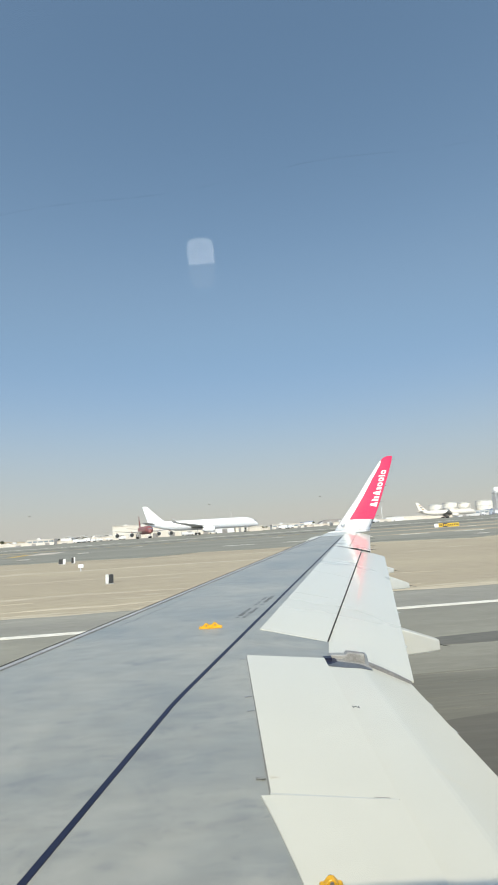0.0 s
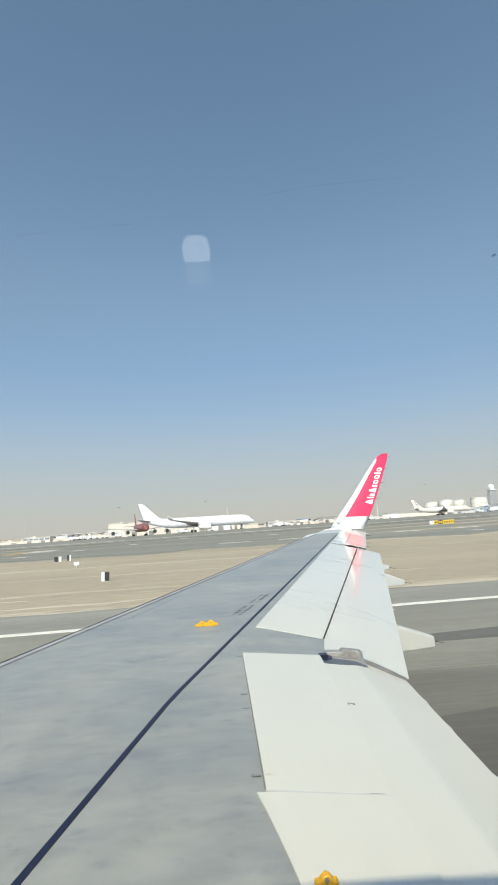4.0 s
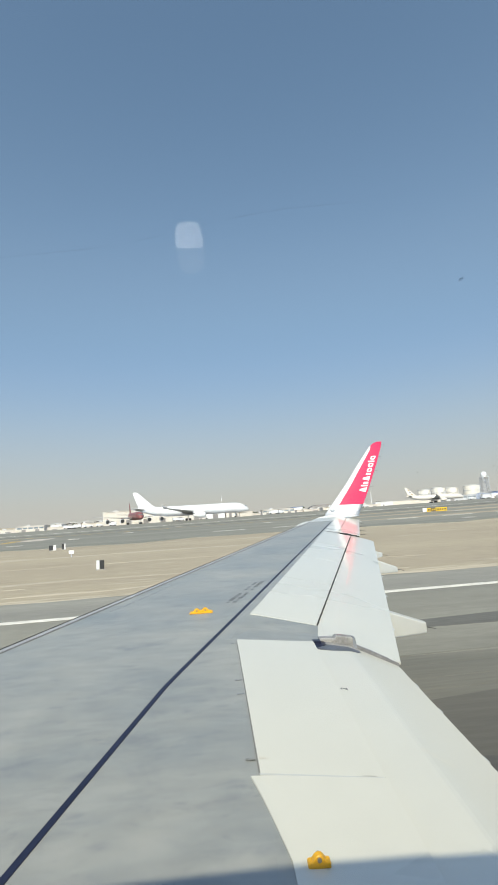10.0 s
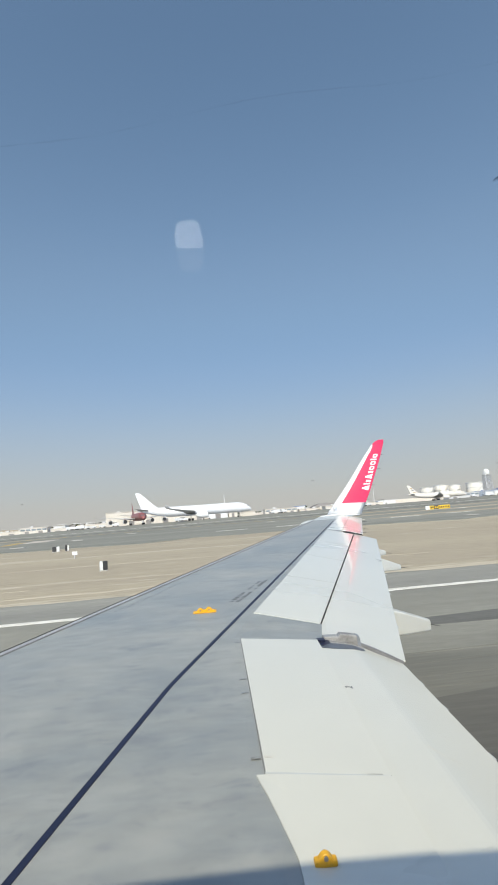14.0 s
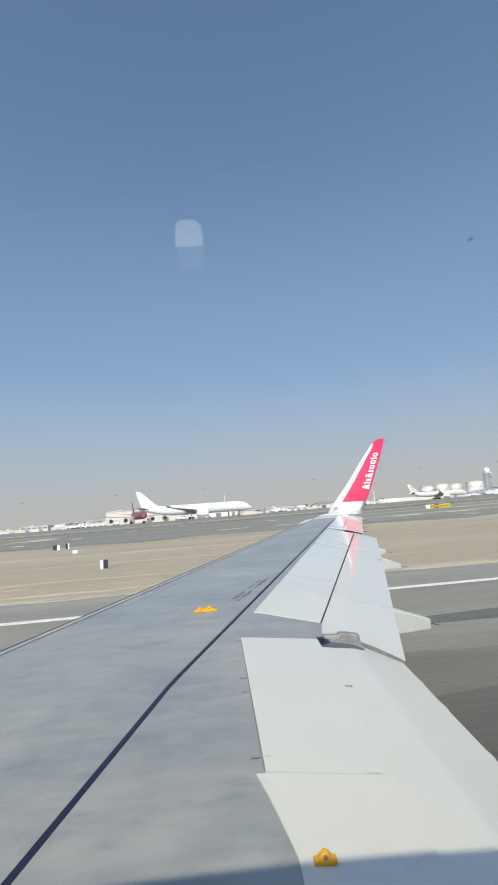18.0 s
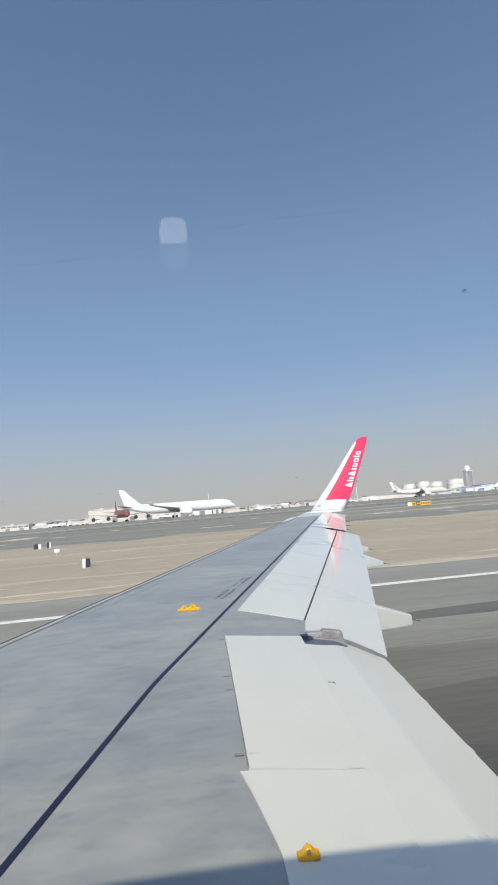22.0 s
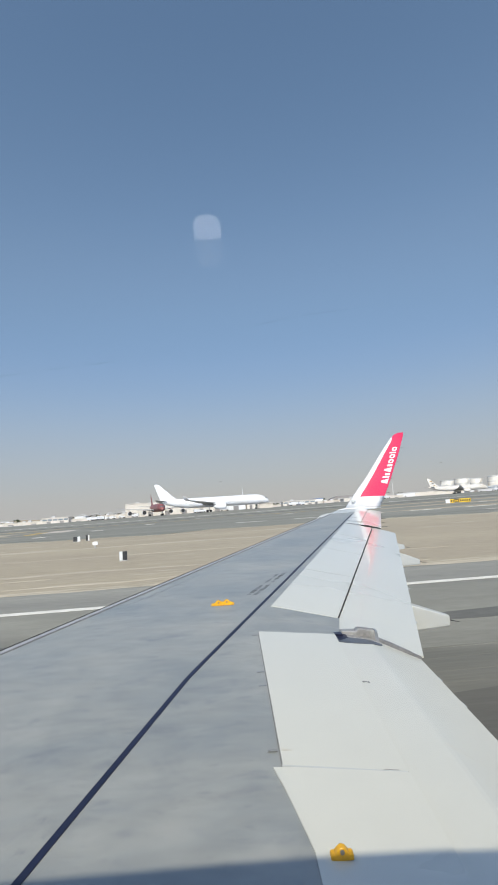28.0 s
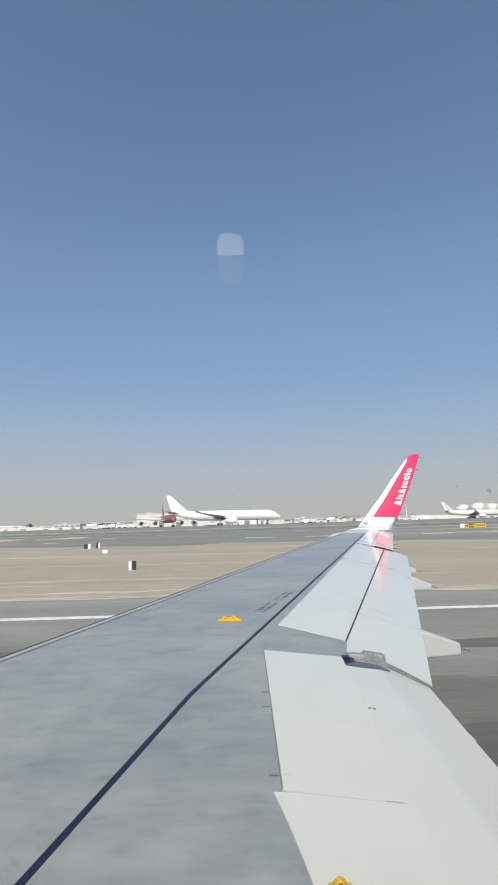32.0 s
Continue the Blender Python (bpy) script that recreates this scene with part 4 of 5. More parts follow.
M_WALLG = mat("grey_cladding", (0.516, 0.51, 0.526), 0.6, 0, scale=0.15, fine=1, vary=0.12, fine_amount=0.02)
M_BLUE = mat("blue_sheet_roof", (0.0516, 0.173, 0.47), 0.45, 0, scale=0.2, fine=2, vary=0.2)
# glazing and openings lightened too, haze put into their dark tones
M_GLASS = mat("hazed_glazing", (0.206, 0.242, 0.282), 0.12, 0, scale=0.3, fine=2, vary=0.3)
M_DOOR = mat("hazed_dark_grey", (0.258, 0.242, 0.244), 0.8, 0, scale=0.5, fine=3, vary=0.3)
M_TANK = mat("tank_paint", (0.735, 0.700, 0.650), 0.5, 0, scale=0.15, stretch=(1, 1, 0.3), fine=2, vary=0.12)
M_GOLD = mat("gold_tail", (0.361, 0.234, 0.094), 0.4, 0, scale=0.5, fine=3, vary=0.2)
M_DARKT = mat("dark_tail", (0.0516, 0.0562, 0.0846), 0.4, 0, scale=0.5, fine=3, vary=0.2)
M_REDT = mat("red_tail", (0.258, 0.0865, 0.0846), 0.4, 0, scale=0.5, fine=3, vary=0.2)
M_STEEL = mat("galvanised_steel", (0.473, 0.476, 0.508), 0.5, 0.4, scale=2, fine=20, vary=0.15)
M_SIGNY = mat("sign_yellow", (0.688, 0.45, 0.0282), 0.5, 0, scale=2, fine=10, vary=0.1)
M_SIGNK = mat("sign_black", (0.0258, 0.0259, 0.0282), 0.5, 0, scale=2, fine=10, vary=0.1)
M_BARK = mat("bark", (0.138, 0.0951, 0.0705), 0.9, 0, scale=3, fine=12, vary=0.3)
M_LEAF = mat("leaves", (0.0731, 0.0865, 0.0423), 0.8, 0, scale=1.2, fine=8, dark=(0.0387, 0.0502, 0.0263))
M_CONC = mat("concrete", (0.447, 0.424, 0.404), 0.9, 0, scale=0.6, fine=6, vary=0.2)
M_CANOPY = mat("canopy_fabric", (0.568, 0.545, 0.536), 0.7, 0, scale=0.3, fine=3, vary=0.12)
M_TRUCK = mat("white_truck_paint", (0.645, 0.649, 0.686), 0.4, 0, scale=0.6, fine=5, vary=0.08)
# grey of the mast poles, paled: haze put into the colour
M_HAZY = mat("haze_pale_grey", (0.473, 0.484, 0.536), 0.6, 0, scale=0.5, fine=5, vary=0.06)
EYE = Vector((4.77, 1.65, 0.0))


def at(bearing, dist):
    """The place at a bearing in degrees aft of straight outboard, dist metres outboard."""
    return (EYE.x + (dist - EYE.y) * math.tan(radians(bearing)), dist)


# ---- parked airliners ----
def parked(name, label, L, body, fin_mat, turn, place, fin_patches=0, group="parked airliners", inner=9.4, outer=0):
    """Nose along local +x; L: length in metres."""
    k = L / 63.7
    root = thing(name, label, "airliner", pose(place[0], place[1], level(*place) + 0.12, 0, 0, turn), group)
    R, zc = 2.82 * k, 5.6 * k
    prof = [(0.0, 0.05, -0.55), (0.012, 0.35, -0.42), (0.04, 0.68, -0.22), (0.08, 0.92, -0.06), (0.12, 1, 0), (0.35, 1, 0), (0.6, 1, 0), (0.72, 0.98, 0.03), (0.82, 0.80, 0.20), (0.91, 0.50, 0.48), (0.97, 0.25, 0.68), (1.0, 0.08, 0.78)]
    rings = []
    for f, r, dz in prof:
        x = L * (0.5 - f)
        rings.append([(x, R * r * math.cos(2 * math.pi * i / 24), zc + dz * R + R * r * math.sin(2 * math.pi * i / 24)) for i in range(24)])
    link("fuselage", *loft(rings), body, root, smooth=True)

    def blade(nm, stations, material, thick=0.11, vertical=False):
        rr = []
        for p, lead_x, chord in stations:
            ring = []
            for i in range(12):
                a = 2 * math.pi * i / 12
                cx = lead_x - chord * (0.5 - 0.5 * math.cos(a))
                t = thick * chord * 0.5 * math.sin(a)
                ring.append((cx, p[0] + (t if vertical else 0), p[1] + (0 if vertical else t)))
            rr.append(ring)
        return link(nm, *loft(rr), material, root, smooth=True)

    for s in (1, -1):
        blade("wing", [((s * 2.2 * k, 4.3 * k), 6.0 * k, 11.5 * k), ((s * 10 * k, 5.0 * k), 1.0 * k, 7.2 * k), ((s * 28.5 * k, 6.7 * k), -11.5 * k, 2.6 * k), ((s * 29.8 * k, 8.6 * k), -13.6 * k, 1.2 * k)], M_WALLG)
        blade("tailplane", [((s * 0.8 * k, 7.2 * k), -24.5 * k, 5.6 * k), ((s * 9.6 * k, 8.2 * k), -30.0 * k, 2.2 * k)], M_WALLG)
        for gap in (inner, outer)[:2 if outer else 1]:
            e = link("engine", *loft([[((x - 0.45 * (gap - inner)) * k, s * gap * k + r * k * math.cos(2 * math.pi * i / 20), 2.75 * k + r * k * math.sin(2 * math.pi * i / 20)) for i in range(20)]
                                  for x, r in ((7.2, 1.25), (7.0, 1.5), (5.6, 1.65), (3.4, 1.55), (1.8, 1.15), (0.4, 0.5))]), M_WALLG if outer else body, root, smooth=True)
            fx = 7.12 - 0.45 * (gap - inner)
            part("fan_intake", rod(bmesh.new(), (fx * k, s * gap * k, 2.75 * k), ((fx + 0.12) * k, s * gap * k, 2.75 * k), 1.3 * k, 1.3 * k, 20), M_SIGNK, e)
            part("pylon", a_box(((fx - 4.1) * k, s * gap * k, 4.45 * k), (5.5 * k, 0.3 * k, 0.9 * k)), body, root)
        part("main_gear_leg", rod(bmesh.new(), (-2.2 * k, s * 4.6 * k, 4.0 * k), (-2.2 * k, s * 4.6 * k, 0.7 * k), 0.22 * k), M_STEEL, root)
        for dx in (-0.95, 0.95):
            part("main_wheel", rod(bmesh.new(), ((-2.2 + dx) * k, (s * 4.6 - 0.8) * k, 0.68 * k), ((-2.2 + dx) * k, (s * 4.6 + 0.8) * k, 0.68 * k), 0.68 * k, 0.68 * k, 18), M_RUBTYRE, root)
    fin = blade("fin", [((0, 7.2 * k), -16.0 * k, 13.0 * k), ((0, 8.5 * k), -20.0 * k, 9.6 * k), ((0, 9.6 * k), -21.6 * k, 8.3 * k), ((0, 16.6 * k), -29.2 * k, 2.9 * k), ((0, 17.0 * k), -30.0 * k, 2.0 * k)], fin_mat, 0.08, True)
    for i in range(fin_patches):
        z = (9.6 + 2.1 * i) * k
        x = (-25.0 - 1.55 * i) * k
        part("fin_patch", a_box((x, 0, z), (2.5 * k, 0.75 * k, 1.3 * k), 0.2 * k, None), (M_GOLD, M_DARKT, M_GOLD)[i % 3], fin, "gold or dark patch of a tail pattern")
    part("nose_gear_leg", rod(bmesh.new(), (24.0 * k, 0, 3.4 * k), (24.0 * k, 0, 0.5 * k), 0.14 * k), M_STEEL, root)
    part("nose_wheel", rod(bmesh.new(), (24.0 * k, -0.5 * k, 0.52 * k), (24.0 * k, 0.5 * k, 0.52 * k), 0.52 * k, 0.52 * k, 16), M_RUBTYRE, root)
    part("cockpit_window", a_box((L * 0.5 - 2.0 * k, 0, zc + 0.62 * k), (1.1 * k, 3.2 * k, 0.55 * k), 0.15 * k), M_GLASS, root)
    return root


parked("parked_airliner", "all-white wide-body airliner parked on the far apron", 64.0, M_PLANE, M_PLANE, 3, (-10.2, 279))
parked("parked_airliner", "white airliner with gold patterned tail on the apron", 38.0, M_CREAM, M_CREAM, 4, (137.8, 297), 3)
parked("parked_airliner", "white airliner with a dark tail beyond the tanks", 46.0, M_PLANE, M_DARKT, 186, at(33.5, 455))
parked("parked_airliner", "four-engined airliner with dark red body, nose on by the hangar", 62.0, M_REDT, M_REDT, -73, at(-9.55, 352), inner=9.4, outer=19.0)
parked("parked_airliner", "distant white airliner with a dark tail", 44.0, M_PLANE, M_DARKT, 20, at(-26.5, 560))


# ---- buildings ----
def hall(label, x, y, w, d, h, wall, doors=3, glazing=False, turn=2.9, category="building", roof=None):
    root = thing("airport_building", label, category, pose(x, y, level(x, y) + 0.05, 0, 0, turn), "airport buildings")
    part("wall", a_box((0, 0, h / 2), (w, d, h), 0.08), wall, root)
    part("roof", a_box((0, 0, h + 0.2), (w + 0.8, d + 0.8, 0.4), 0.06), roof or wall, root)
    n = max(1, doors)
    for i in range(doors):
        cx = -w / 2 + w * (i + 0.5) / n
        dw, dh = min(4.2, w / n * 0.3), min(3.4, h * 0.42)
        part("door", a_box((cx, -d / 2 - 0.05, dh / 2), (dw, 0.2, dh), 0.03), M_DOOR, root, "dark open loading door")
    if glazing:
        m = max(3, int(w / 4))
        for i in range(m):
            cx = -w / 2 + w * (i + 0.5) / m
            part("window", a_box((cx, -d / 2 - 0.06, h * 0.68), (w / m * 0.82, 0.18, h * 0.32), 0.03), M_GLASS, root)
    for i in range(int(w / 16)):
        part("roof_unit", a_box((-w / 2 + 8 + 15 * i, 0, h + 0.95), (2.6, 2.2, 1.2), 0.06), M_WALLG, root, "grey roof plant box")
    return root


hall("long cream cargo hangar with dark loading doors", -47.5, 415, 80, 30, 10.4, M_WALL, 6)
hall("white terminal pier with dark glazed front", 1.5, 402, 15, 12, 9.4, M_WALLW, 1, True)
hall("cream block at the end of the pier", 13.5, 404, 7, 12, 10.4, M_WALL, 1)
hall("small cream cabin on the apron", 21.0, 301, 8, 4, 2.6, M_WALL, 0)
hall("low cream airport building", 52, 400, 26, 12, 3.4, M_WALL, 3, True)
hall("long low tan airport wall and sheds", -150, 425, 92, 10, 2.2, M_WALL, 5)
hall("long low cream shed with a row of doors", -98, 470, 60, 10, 3.4, M_WALL, 6)
rb = random.Random(11)
for b in range(-27, 36, 1):
    if (-13 < b < 5 and b % 3) or -18 < b <= -13:
        continue
    dist = rb.uniform(400, 640)
    x, y = at(b + rb.uniform(-0.4, 0.4), dist)
    w = rb.uniform(10, 26) * dist / 480
    h = rb.uniform(2.2, 5.0) * (1.0 if b < 8 else 0.9)
    wall = rb.choice((M_WALL, M_WALL, M_WALLW, M_WALLG))
    kind = {"cream_wall": "cream", "white_cladding": "white", "grey_cladding": "grey"}[wall.name]
    if 4 <= b <= 17:  # here only a low cream bank of walls and stores
        y = rb.uniform(420, 470)
        x, w, h, wall, kind = at(b, y)[0], rb.uniform(14, 24), rb.uniform(1.3, 2.4), M_WALL, "cream"
    hall("low %s airport shed far across the apron" % kind, x, y, w, rb.uniform(8, 14), h, wall, rb.randint(0, 2), rb.random() < 0.2, rb.uniform(-4, 8), "shed")
for b, dist, w, h in ((29.4, 458, 30, 4.6), (31.8, 480, 40, 6.0), (35.2, 540, 34, 6.0), (9.0, 520, 10, 5.0)):
    x, y = at(b, dist)
    hall("long low shed with a bright blue sheet roof", x, y, w, 14, h, M_WALLW, 4, False, 3, "shed", M_BLUE)

# rounded hangar beyond the cream walls
x, y = at(12.0, 455)
hangar = thing("hangar", "low grey hangar with a rounded roof", "hangar", pose(x, y, level(x, y), 0, 0, 3))
rings = [[(13 * math.cos(math.pi * k / 14), 9 * q, 0.6 + 5.2 * math.sin(math.pi * k / 14) ** 0.8) for k in range(15)] for q in (-1, 1)]
link("vault", *loft(rings), M_DOOR, hangar, "", True)
part("plinth", a_box((0, 0, 0.3), (26.4, 18.4, 0.6), 0.05), M_WALL, hangar)
for k in range(3):
    part("hangar_door", a_box((-5.2 + 5.2 * k, -9.06, 1.9), (4.6, 0.2, 2.6), 0.04), M_WALLG, hangar)

# domed canopies, each on posts
canopy = thing("domed_canopy", "pale domed shade canopy on steel posts", "canopy", None, "row of domed canopies")
rings = []
for i in range(13):
    u = -1 + 2 * i / 12
    rings.append([(8.6 * u, -7 + 14 * j / 10, 5.0 + 3.4 * (1 - u * u) ** 0.8 * (1 - 0.35 * (2 * j / 10 - 1) ** 2)) for j in range(11)])
v, f = loft(rings, closed=False, caps=False)
rim = [(a[0], a[1], a[2] - 0.25) for a in v]
link("canopy_shell", v + rim, f + [tuple(len(v) + k for k in q[::-1]) for q in f], M_CANOPY, canopy, smooth=True)
for sx in (-8.2, 8.2):
    for sy in (-6.5, 6.5):
        part("post", rod(bmesh.new(), (sx, sy, 0), (sx, sy, 5.3), 0.18), M_STEEL, canopy)
    part("end_wall", a_box((sx, 0, 2.6), (0.3, 12, 4.8)), M_WALL, canopy)
part("front_wall", a_box((0, -6.3, 1.1), (16.0, 0.3, 2.2)), M_WALL, canopy)
canopy.matrix_world = pose(*at(-17.6, 640), level(*at(-17.6, 640)), 0, 0, 3)
for i in range(1, 6):
    x, y = at(-17.6, 640)
    copy_thing(canopy, pose(x + 17.6 * i, y + 0.9 * i, level(x + 17.6 * i, y), 0, 0, 3))


# fuel tanks
def tank(bearing, dist, r, h):
    x, y = at(bearing, dist)
    root = thing("fuel_tank", "large white cylindrical fuel storage tank with stair", "fuel tank", pose(x, y, level(x, y)), "fuel tanks")
    rings = [[(q * math.cos(2 * math.pi * i / 40), q * math.sin(2 * math.pi * i / 40), z) for i in range(40)] for q, z in ((r, 0), (r, h * 0.33), (r, h * 0.66), (r, h), (r * 0.6, h + r * 0.09), (r * 0.1, h + r * 0.13))]
    link("shell", *loft(rings), M_TANK, root)
    for z in (0.33, 0.66, 1.0):
        rg = [[(q * math.cos(2 * math.pi * i / 40), q * math.sin(2 * math.pi * i / 40), zz) for i in range(40)] for q, zz in ((r + 0.02, h * z - 0.2), (r + 0.22, h * z - 0.15), (r + 0.22, h * z + 0.15), (r + 0.02, h * z + 0.2))]
        link("ring_girder", *loft(rg, caps=False), M_STEEL, root)
    for i in range(14):
        a = radians(-150 + 8 * i)
        part("stair_step", a_box((0, 0, 0), (1.6, 1.1, 0.25), 0, Matrix.Translation(((r + 0.55) * math.cos(a), (r + 0.55) * math.sin(a), 0.6 + h * i / 14)) @ pose(0, 0, 0, 0, 0, math.degrees(a) + 90)), M_TANK, root)
    for i in range(20):
        a = 2 * math.pi * i / 20
        part("rail_post", rod(bmesh.new(), (r * 0.98 * math.cos(a), r * 0.98 * math.sin(a), h), (r * 0.98 * math.cos(a), r * 0.98 * math.sin(a), h + 1.1), 0.06, 0.06, 5), M_STEEL, root)


tank(23.2, 470, 6.2, 12.5)
tank(24.7, 484, 7.2, 14.0)
tank(26.0, 500, 6.6, 13.5)
tank(28.0, 500, 8.4, 14.5)
tank(36.5, 520, 8.0, 14.0)
wall = thing("tank_wall", "long low cream wall in front of the tanks", "wall", pose(*at(24.6, 452), level(*at(24.6, 452)), 0, 0, 3))
for i in range(9):
    part("wall_panel", a_box((-40 + 10 * i, 0, 1.5), (9.9, 0.4, 3.0), 0.04), M_WALL, wall)

# radar tower: lattice legs, braces, head
x, y = at(29.3, 430)
tower = thing("radar_tower", "white lattice radar tower with a rounded head", "radar tower", pose(x, y, level(x, y)))
for sx in (-1, 1):
    for sy in (-1, 1):
        part("leg", rod(bmesh.new(), (3.2 * sx, 3.2 * sy, 0), (2.6 * sx, 2.6 * sy, 19), 0.28, 0.24, 8), M_STEEL, tower)
for i in range(5):
    z0, z1, w = 3.8 * i, 3.8 * (i + 1), 3.1 - 0.1 * i
    for a in range(4):
        q = pose(0, 0, 0, 0, 0, 90 * a)
        part("brace", rod(bmesh.new(), q @ Vector((-w, -w, z0)), q @ Vector((w, -w, z1)), 0.16, 0.16, 6), M_STEEL, tower)
        part("brace", rod(bmesh.new(), q @ Vector((w, -w, z0)), q @ Vector((-w, -w, z1)), 0.16, 0.16, 6), M_STEEL, tower)
        part("girt", rod(bmesh.new(), q @ Vector((-w, -w, z1)), q @ Vector((w, -w, z1)), 0.16, 0.16, 6), M_STEEL, tower)
part("platform", a_box((0, 0, 19.2), (6.8, 6.8, 0.5), 0.05), M_WALLW, tower)
bm = bmesh.new()
bmesh.ops.create_uvsphere(bm, u_segments=20, v_segments=12, radius=2.6)
bmesh.ops.scale(bm, vec=(1, 1, 1.1), verts=bm.verts)
bmesh.ops.translate(bm, vec=(0, 0, 21.6), verts=bm.verts)
part("radar_head", bm, M_WALLW, tower, smooth=True)


# light masts
def mast(bearing, dist, h):
    x, y = at(bearing, dist)
    root = thing("light_mast", "tall thin white apron light mast", "light mast", pose(x, y, level(x, y)), "apron light masts")
    part("pole", rod(bmesh.new(), (0, 0, 0), (0, 0, h), 0.34, 0.2, 10), M_WALLW, root)
    part("lamp_ring", rod(bmesh.new(), (0, 0, h - 0.2), (0, 0, h + 0.3), 0.75, 0.75, 12), M_STEEL, root)


for b, d, h in ((17.5, 470, 15), (0.4, 440, 19), (33.5, 440, 17)):
    mast(b, d, h)


def flood_mast(bearing, dist, h):
    """A very tall, hair-thin pole with a crown of floodlights."""
    x, y = at(bearing, dist)
    root = thing("floodlight_mast", "very tall thin grey pole with a dark crown of floodlights", "light mast", pose(x, y, level(x, y)), "floodlight masts")
    part("pole", rod(bmesh.new(), (0, 0, 0), (0, 0, h), 0.06, 0.03, 8), M_HAZY, root)
    part("crown_ring", rod(bmesh.new(), (0, 0, h - 0.15), (0, 0, h + 0.15), 0.75, 0.75, 12), M_STEEL, root)
    for k in range(6):
        a = math.pi * k / 3
        part("floodlight", a_box((0.95 * math.cos(a), 0.95 * math.sin(a), h - 0.1), (0.55, 0.55, 0.45), 0.05), M_DOOR, root)


for b, h in ((-21.5, 25.0), (-11.85, 25.4), (-2.1, 25.4), (10.8, 26.0), (22.8, 28.0), (30.4, 29.0)):
    flood_mast(b, 430, h)


# ---- vehicles on the apron ----
def truck(bearing, dist, l, h, turn, label):
    x, y = at(bearing, dist)
    root = thing("service_truck", label, "truck", pose(x, y, level(x, y) + 0.12, 0, 0, turn), "apron vehicles")
    part("cargo_body", a_box((-0.7, 0, 0.7 + h / 2), (l - 1.6, 2.3, h), 0.06), M_TRUCK, root)
    part("cab", a_box((l / 2 - 0.7, 0, 0.7 + h * 0.36), (1.5, 2.1, h * 0.72), 0.12), M_TRUCK, root)
    part("windscreen", a_box((l / 2 - 0.1, 0, 0.7 + h * 0.5), (0.2, 1.8, h * 0.3), 0.03), M_GLASS, root)
    for sx in (-l * 0.3, l * 0.33):
        for sy in (-1.0, 1.0):
            part("wheel", rod(bmesh.new(), (sx, sy - 0.15, 0.45), (sx, sy + 0.15, 0.45), 0.45, 0.45, 14), M_RUBTYRE, root)


rt = random.Random(5)
for i in range(22):
    b = rt.choice((rt.uniform(-17, -13), rt.uniform(-12, 1), rt.uniform(2, 17), rt.uniform(19, 33)))
    truck(b, rt.uniform(300, 395), rt.uniform(4.2, 7.5), rt.uniform(1.1, 2.2), rt.choice((3, 183, 20, 160)), "small white service vehicle parked on the apron")


# ---- signs, markers and lights between the taxiways ----
def board(place, turn, panels, h, label, group="taxiway signs"):
    root = thing("taxiway_sign", label, "sign", pose(place[0], place[1], level(*place) + 0.06, 0, 0, turn), group)
    total = sum(p[0] for p in panels)
    x = -total / 2
    for w, m_, bars in panels:
        p = part("panel", a_box((x + w / 2, 0, 0.35 + h / 2), (w - 0.04, 0.22, h), 0.03), m_, root)
        if bars:
            ink = M_SIGNY if m_ is M_SIGNK else M_SIGNK
            for i in range(bars):
                part("bar", a_box((x + w * (i + 0.8) / (bars + 0.6), -0.125, 0.35 + h / 2), (w / bars * 0.5, 0.03, h * 0.5)), ink, p)
        part("leg", rod(bmesh.new(), (x + 0.3, 0, 0), (x + 0.3, 0, 0.4), 0.05), M_STEEL, root)
        part("leg", rod(bmesh.new(), (x + w - 0.3, 0, 0), (x + w - 0.3, 0, 0.4), 0.05), M_STEEL, root)
        x += w
    return root


board(at(24.1, 168), 3, ((1.5, M_WALLW, 0), (1.6, M_SIGNY, 2), (1.6, M_SIGNK, 2), (4.2, M_SIGNY, 6)), 1.25, "long yellow and black taxiway sign with a white end panel")
board(at(34.0, 160), 3, ((1.4, M_WALLW, 0), (2.6, M_SIGNK, 3), (2.6, M_SIGNY, 3)), 1.2, "yellow and black taxiway sign")
def marker(place, w, h, turn, label):
    root = thing("marker_board", label, "marker board", pose(place[0], place[1], 0, 0, 0, turn), "marker boards")
    part("foot", a_box((0, 0, 0.05), (w * 1.1, 0.5, 0.1), 0.02), M_CONC, root)
    part("dark_face", a_box((-w * 0.2, 0, 0.1 + h / 2), (w * 0.6, 0.36, h), 0.03), M_SIGNK, root)
    part("white_side", a_box((w * 0.3, 0, 0.1 + h / 2), (w * 0.4 - 0.01, 0.40, h + 0.02), 0.03), M_WALLW, root)


marker((-26.2, 102.4), 0.7, 1.1, 14, "white marker board with a dark face on the sand")
marker((-27.9, 101.0), 1.3, 0.95, 14, "dark marker board with a white side beyond the sand")

marker((-7.2, 52.0), 0.75, 0.85, 200, "white marker box with a dark side on the sand")

pad = thing("light_pad", "pale concrete pad with a small taxiway light", "light pad", None, "taxiway light pads")
part("slab", a_box((0, 0, 0.07), (3.2, 2.6, 0.14), 0.03), M_CONC, pad)
part("light_stem", rod(bmesh.new(), (0, 0, 0.14), (0, 0, 0.34), 0.03), M_STEEL, pad)
part("light_cap", rod(bmesh.new(), (0, 0, 0.34), (0, 0, 0.46), 0.07, 0.05), M_STEEL, pad)
pad.matrix_world = pose(-47.4, 131.9, level(-47.4, 131.9) + 0.04, 0, 0, 2.9)
for x, y in ((-38.1, 151.4), (-26.2, 173.1), (-11.5, 201.8), (22.0, 178.0), (46.0, 152.0), (70.0, 128.0), (88.0, 170.0)):
    copy_thing(pad, pose(x, y, level(x, y) + 0.04, 0, 0, 2.9))

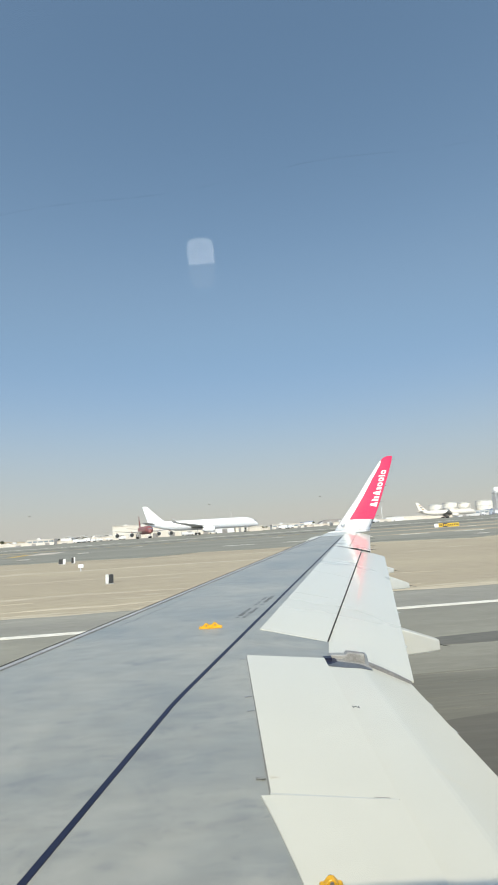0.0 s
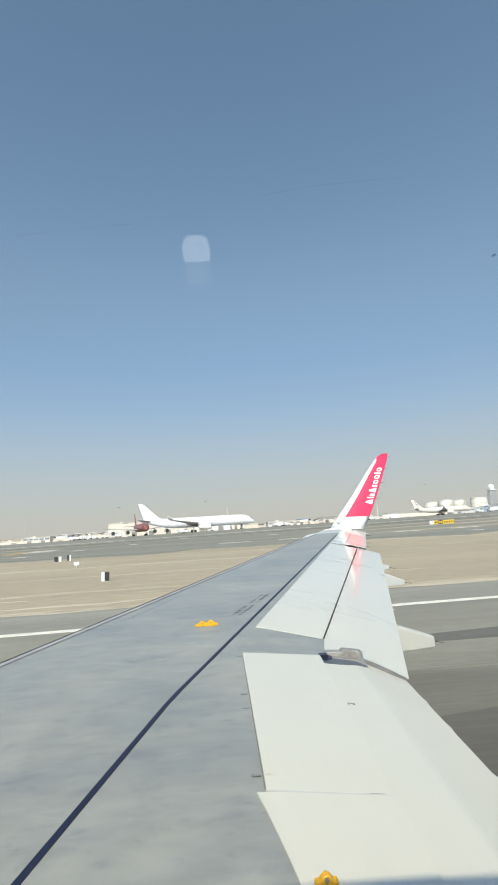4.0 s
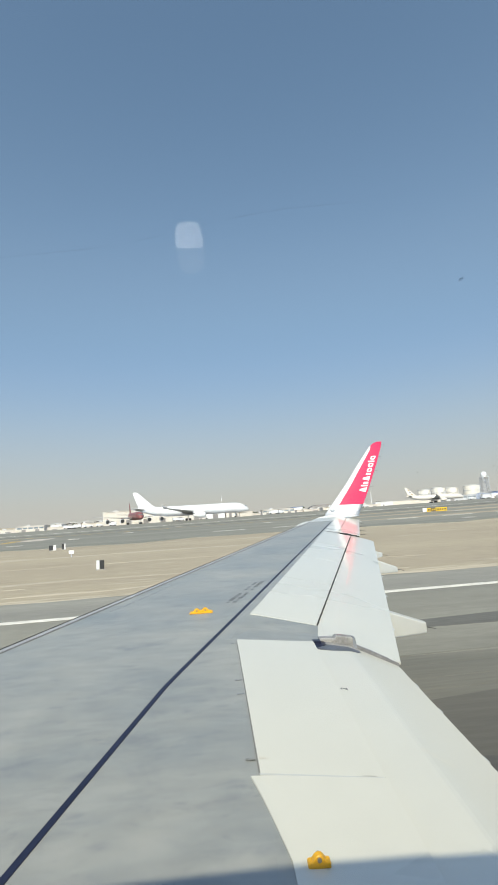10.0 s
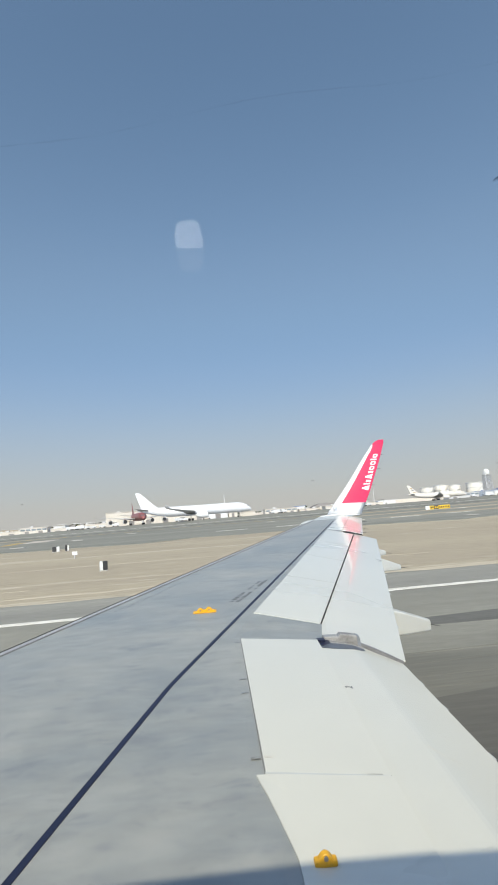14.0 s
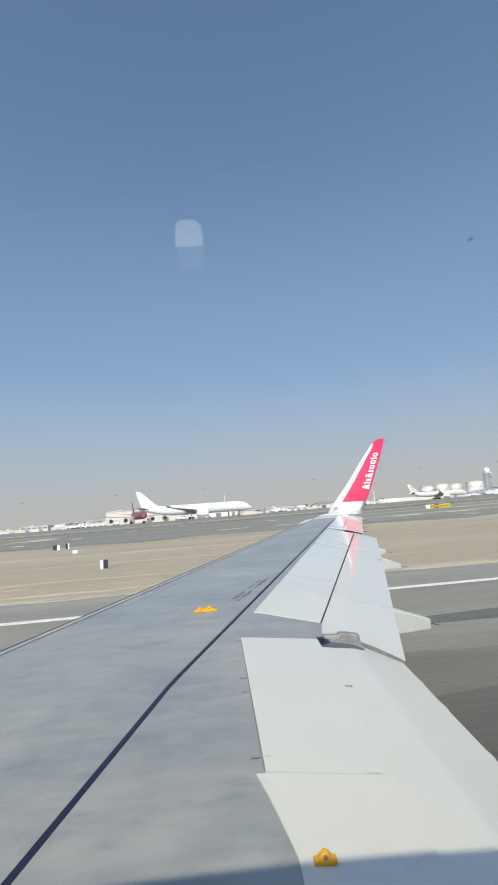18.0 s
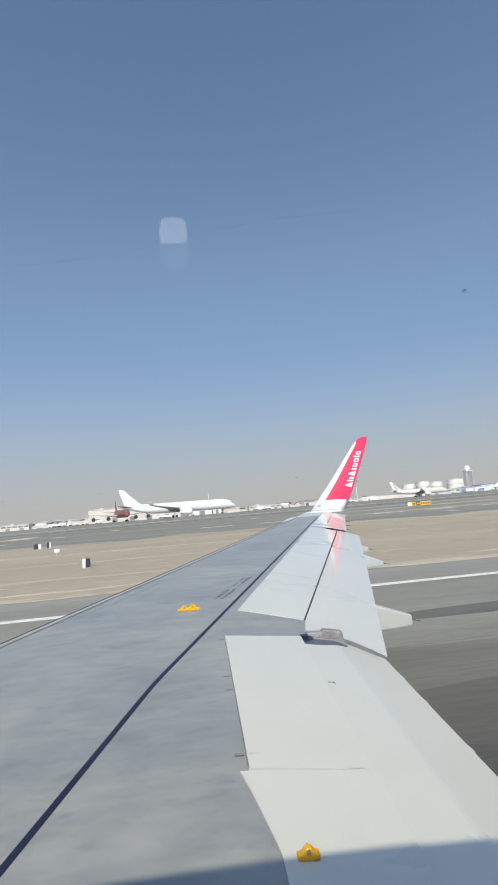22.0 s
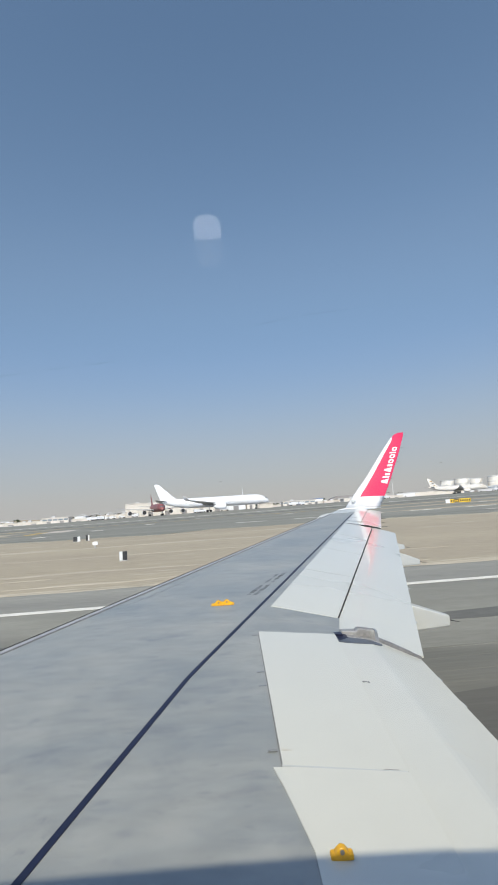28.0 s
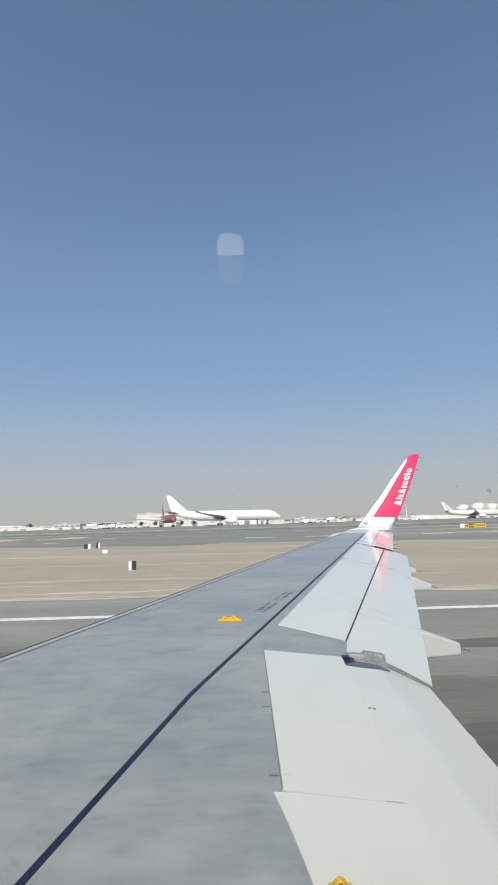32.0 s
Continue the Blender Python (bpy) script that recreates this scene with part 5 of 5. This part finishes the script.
def edge_light(u, v):
    x, y, z = gp(u, v, 0.054)
    root = thing("taxiway_edge_light", "small white and orange taxiway edge light on the asphalt shoulder", "taxiway light", pose(x, y, z), "taxiway edge lights")
    part("base_plate", rod(bmesh.new(), (0, 0, 0), (0, 0, 0.03), 0.16, 0.15, 12), M_STEEL, root)
    part("stem", rod(bmesh.new(), (0, 0, 0.03), (0, 0, 0.26), 0.035, 0.03, 8), M_SIGNY, root)
    part("lamp_head", rod(bmesh.new(), (0, 0, 0.26), (0, 0, 0.38), 0.06, 0.045, 10), M_WALLW, root)


for k in range(-4, 5):
    edge_light(-10.2 + 60.0 * k, 28.9)

# white stake with a base among the sand
stake = thing("marker_stake", "small white marker post in the sand", "marker post", pose(-17, 76, 0))
part("post", rod(bmesh.new(), (0, 0, 0), (0, 0, 0.5), 0.07), M_STEEL, stake)
part("plate", a_box((0, 0, 0.75), (0.75, 0.12, 0.5), 0.03), M_WALLW, stake)

# paint on the far asphalt: a yellow and a white block, short dashes and lines
strip("paint_patch", 160.0, 174.0, 0.10, M_OLDPAINT, "worn pinkish white painted block on the far asphalt", "marking", -49.5, -41.5)
strip("paint_patch", 154.0, 168.0, 0.10, M_LINE_Y, "worn yellow painted block on the far asphalt", "marking", -53.0, -50.0)
for i in range(7):
    u = 10 + 17 * i
    strip("paint_dash", 140.0, 141.2, 0.10, M_LINE, "worn white painted dash on asphalt", "line", u, u + 9)
strip("centre_line", 189.0, 189.35, 0.10, M_LINE_Y, "thin yellow taxiway centre line", "line", -600, 600)
strip("apron_line", 238.0, 238.8, 0.145, M_LINE, "pale painted line on the apron", "line", -600, 600)


# ---- trees along the horizon ----
def tree(x, y, h, seed):
    r = random.Random(seed)
    root = thing("tree", "dusty dark green desert tree on the horizon", "tree", pose(x, y, level(x, y)), "trees along the horizon")
    bm = bmesh.new()
    rod(bm, (0, 0, 0), (0.1 * h * r.uniform(-1, 1), 0, h * 0.5), h * 0.045, h * 0.025, 7)
    for i in range(4):
        a = r.uniform(0, 6.28)
        rod(bm, (0, 0, h * 0.35), (h * 0.35 * math.cos(a), h * 0.35 * math.sin(a), h * r.uniform(0.6, 0.85)), h * 0.02, h * 0.008, 5)
    part("trunk", bm, M_BARK, root)
    vs, fs = [], []
    for c in range(9):
        a, q = r.uniform(0, 6.28), r.uniform(0, 0.55) * h
        cx, cy, cz, cr = q * math.cos(a), q * math.sin(a), h * r.uniform(0.45, 0.9), h * r.uniform(0.16, 0.27)
        for l in range(70):
            d = Vector((r.gauss(0, 1), r.gauss(0, 1), r.gauss(0, 0.8))).normalized() * cr * r.uniform(0.5, 1.0)
            o = Vector((cx, cy, cz)) + d
            s_ = h * 0.045
            t1 = Vector((r.uniform(-1, 1), r.uniform(-1, 1), r.uniform(-1, 1))).normalized() * s_
            t2 = Vector((r.uniform(-1, 1), r.uniform(-1, 1), r.uniform(-1, 1))).normalized() * s_
            k = len(vs)
            vs += [o - t1, o + t2, o + t1, o - t2]
            fs.append((k, k + 1, k + 2, k + 3))
    link("crown", vs, fs, M_LEAF, root)


rtree = random.Random(8)
for i in range(46):
    b = rtree.uniform(-29, 15) if i < 34 else rtree.uniform(15, 36)
    x, y = at(b, rtree.uniform(680, 900))
    tree(x, y, rtree.uniform(5.0, 9.0), i)
for i in range(40):  # a thin row behind the cream walls
    x, y = at(rtree.uniform(3.0, 13.5) if i < 30 else rtree.uniform(-29, 2), rtree.uniform(490, 560))
    tree(x, y, rtree.uniform(2.6, 4.2), 100 + i)

# low dunes on the skyline
for b, dist, w, h in ((-24, 1500, 330, 13), (33, 1700, 420, 16), (14, 2200, 500, 9)):
    x, y = at(b, dist)
    rings = []
    for i in range(25):
        u = -1 + 2 * i / 24
        hh = h * (1 - u * u) ** 1.5 * (1 + 0.18 * math.sin(7 * u + b))
        rings.append([(x + w * u, y + 60 * (-1 + 2 * j / 8), level(x, y) - 0.5 + hh * math.sin(math.pi * j / 8)) for j in range(9)])
    tagged(link("dune", *loft(rings), M_SAND, None, "", True), "low pale sand rise on the skyline", "dune", kind="structure")
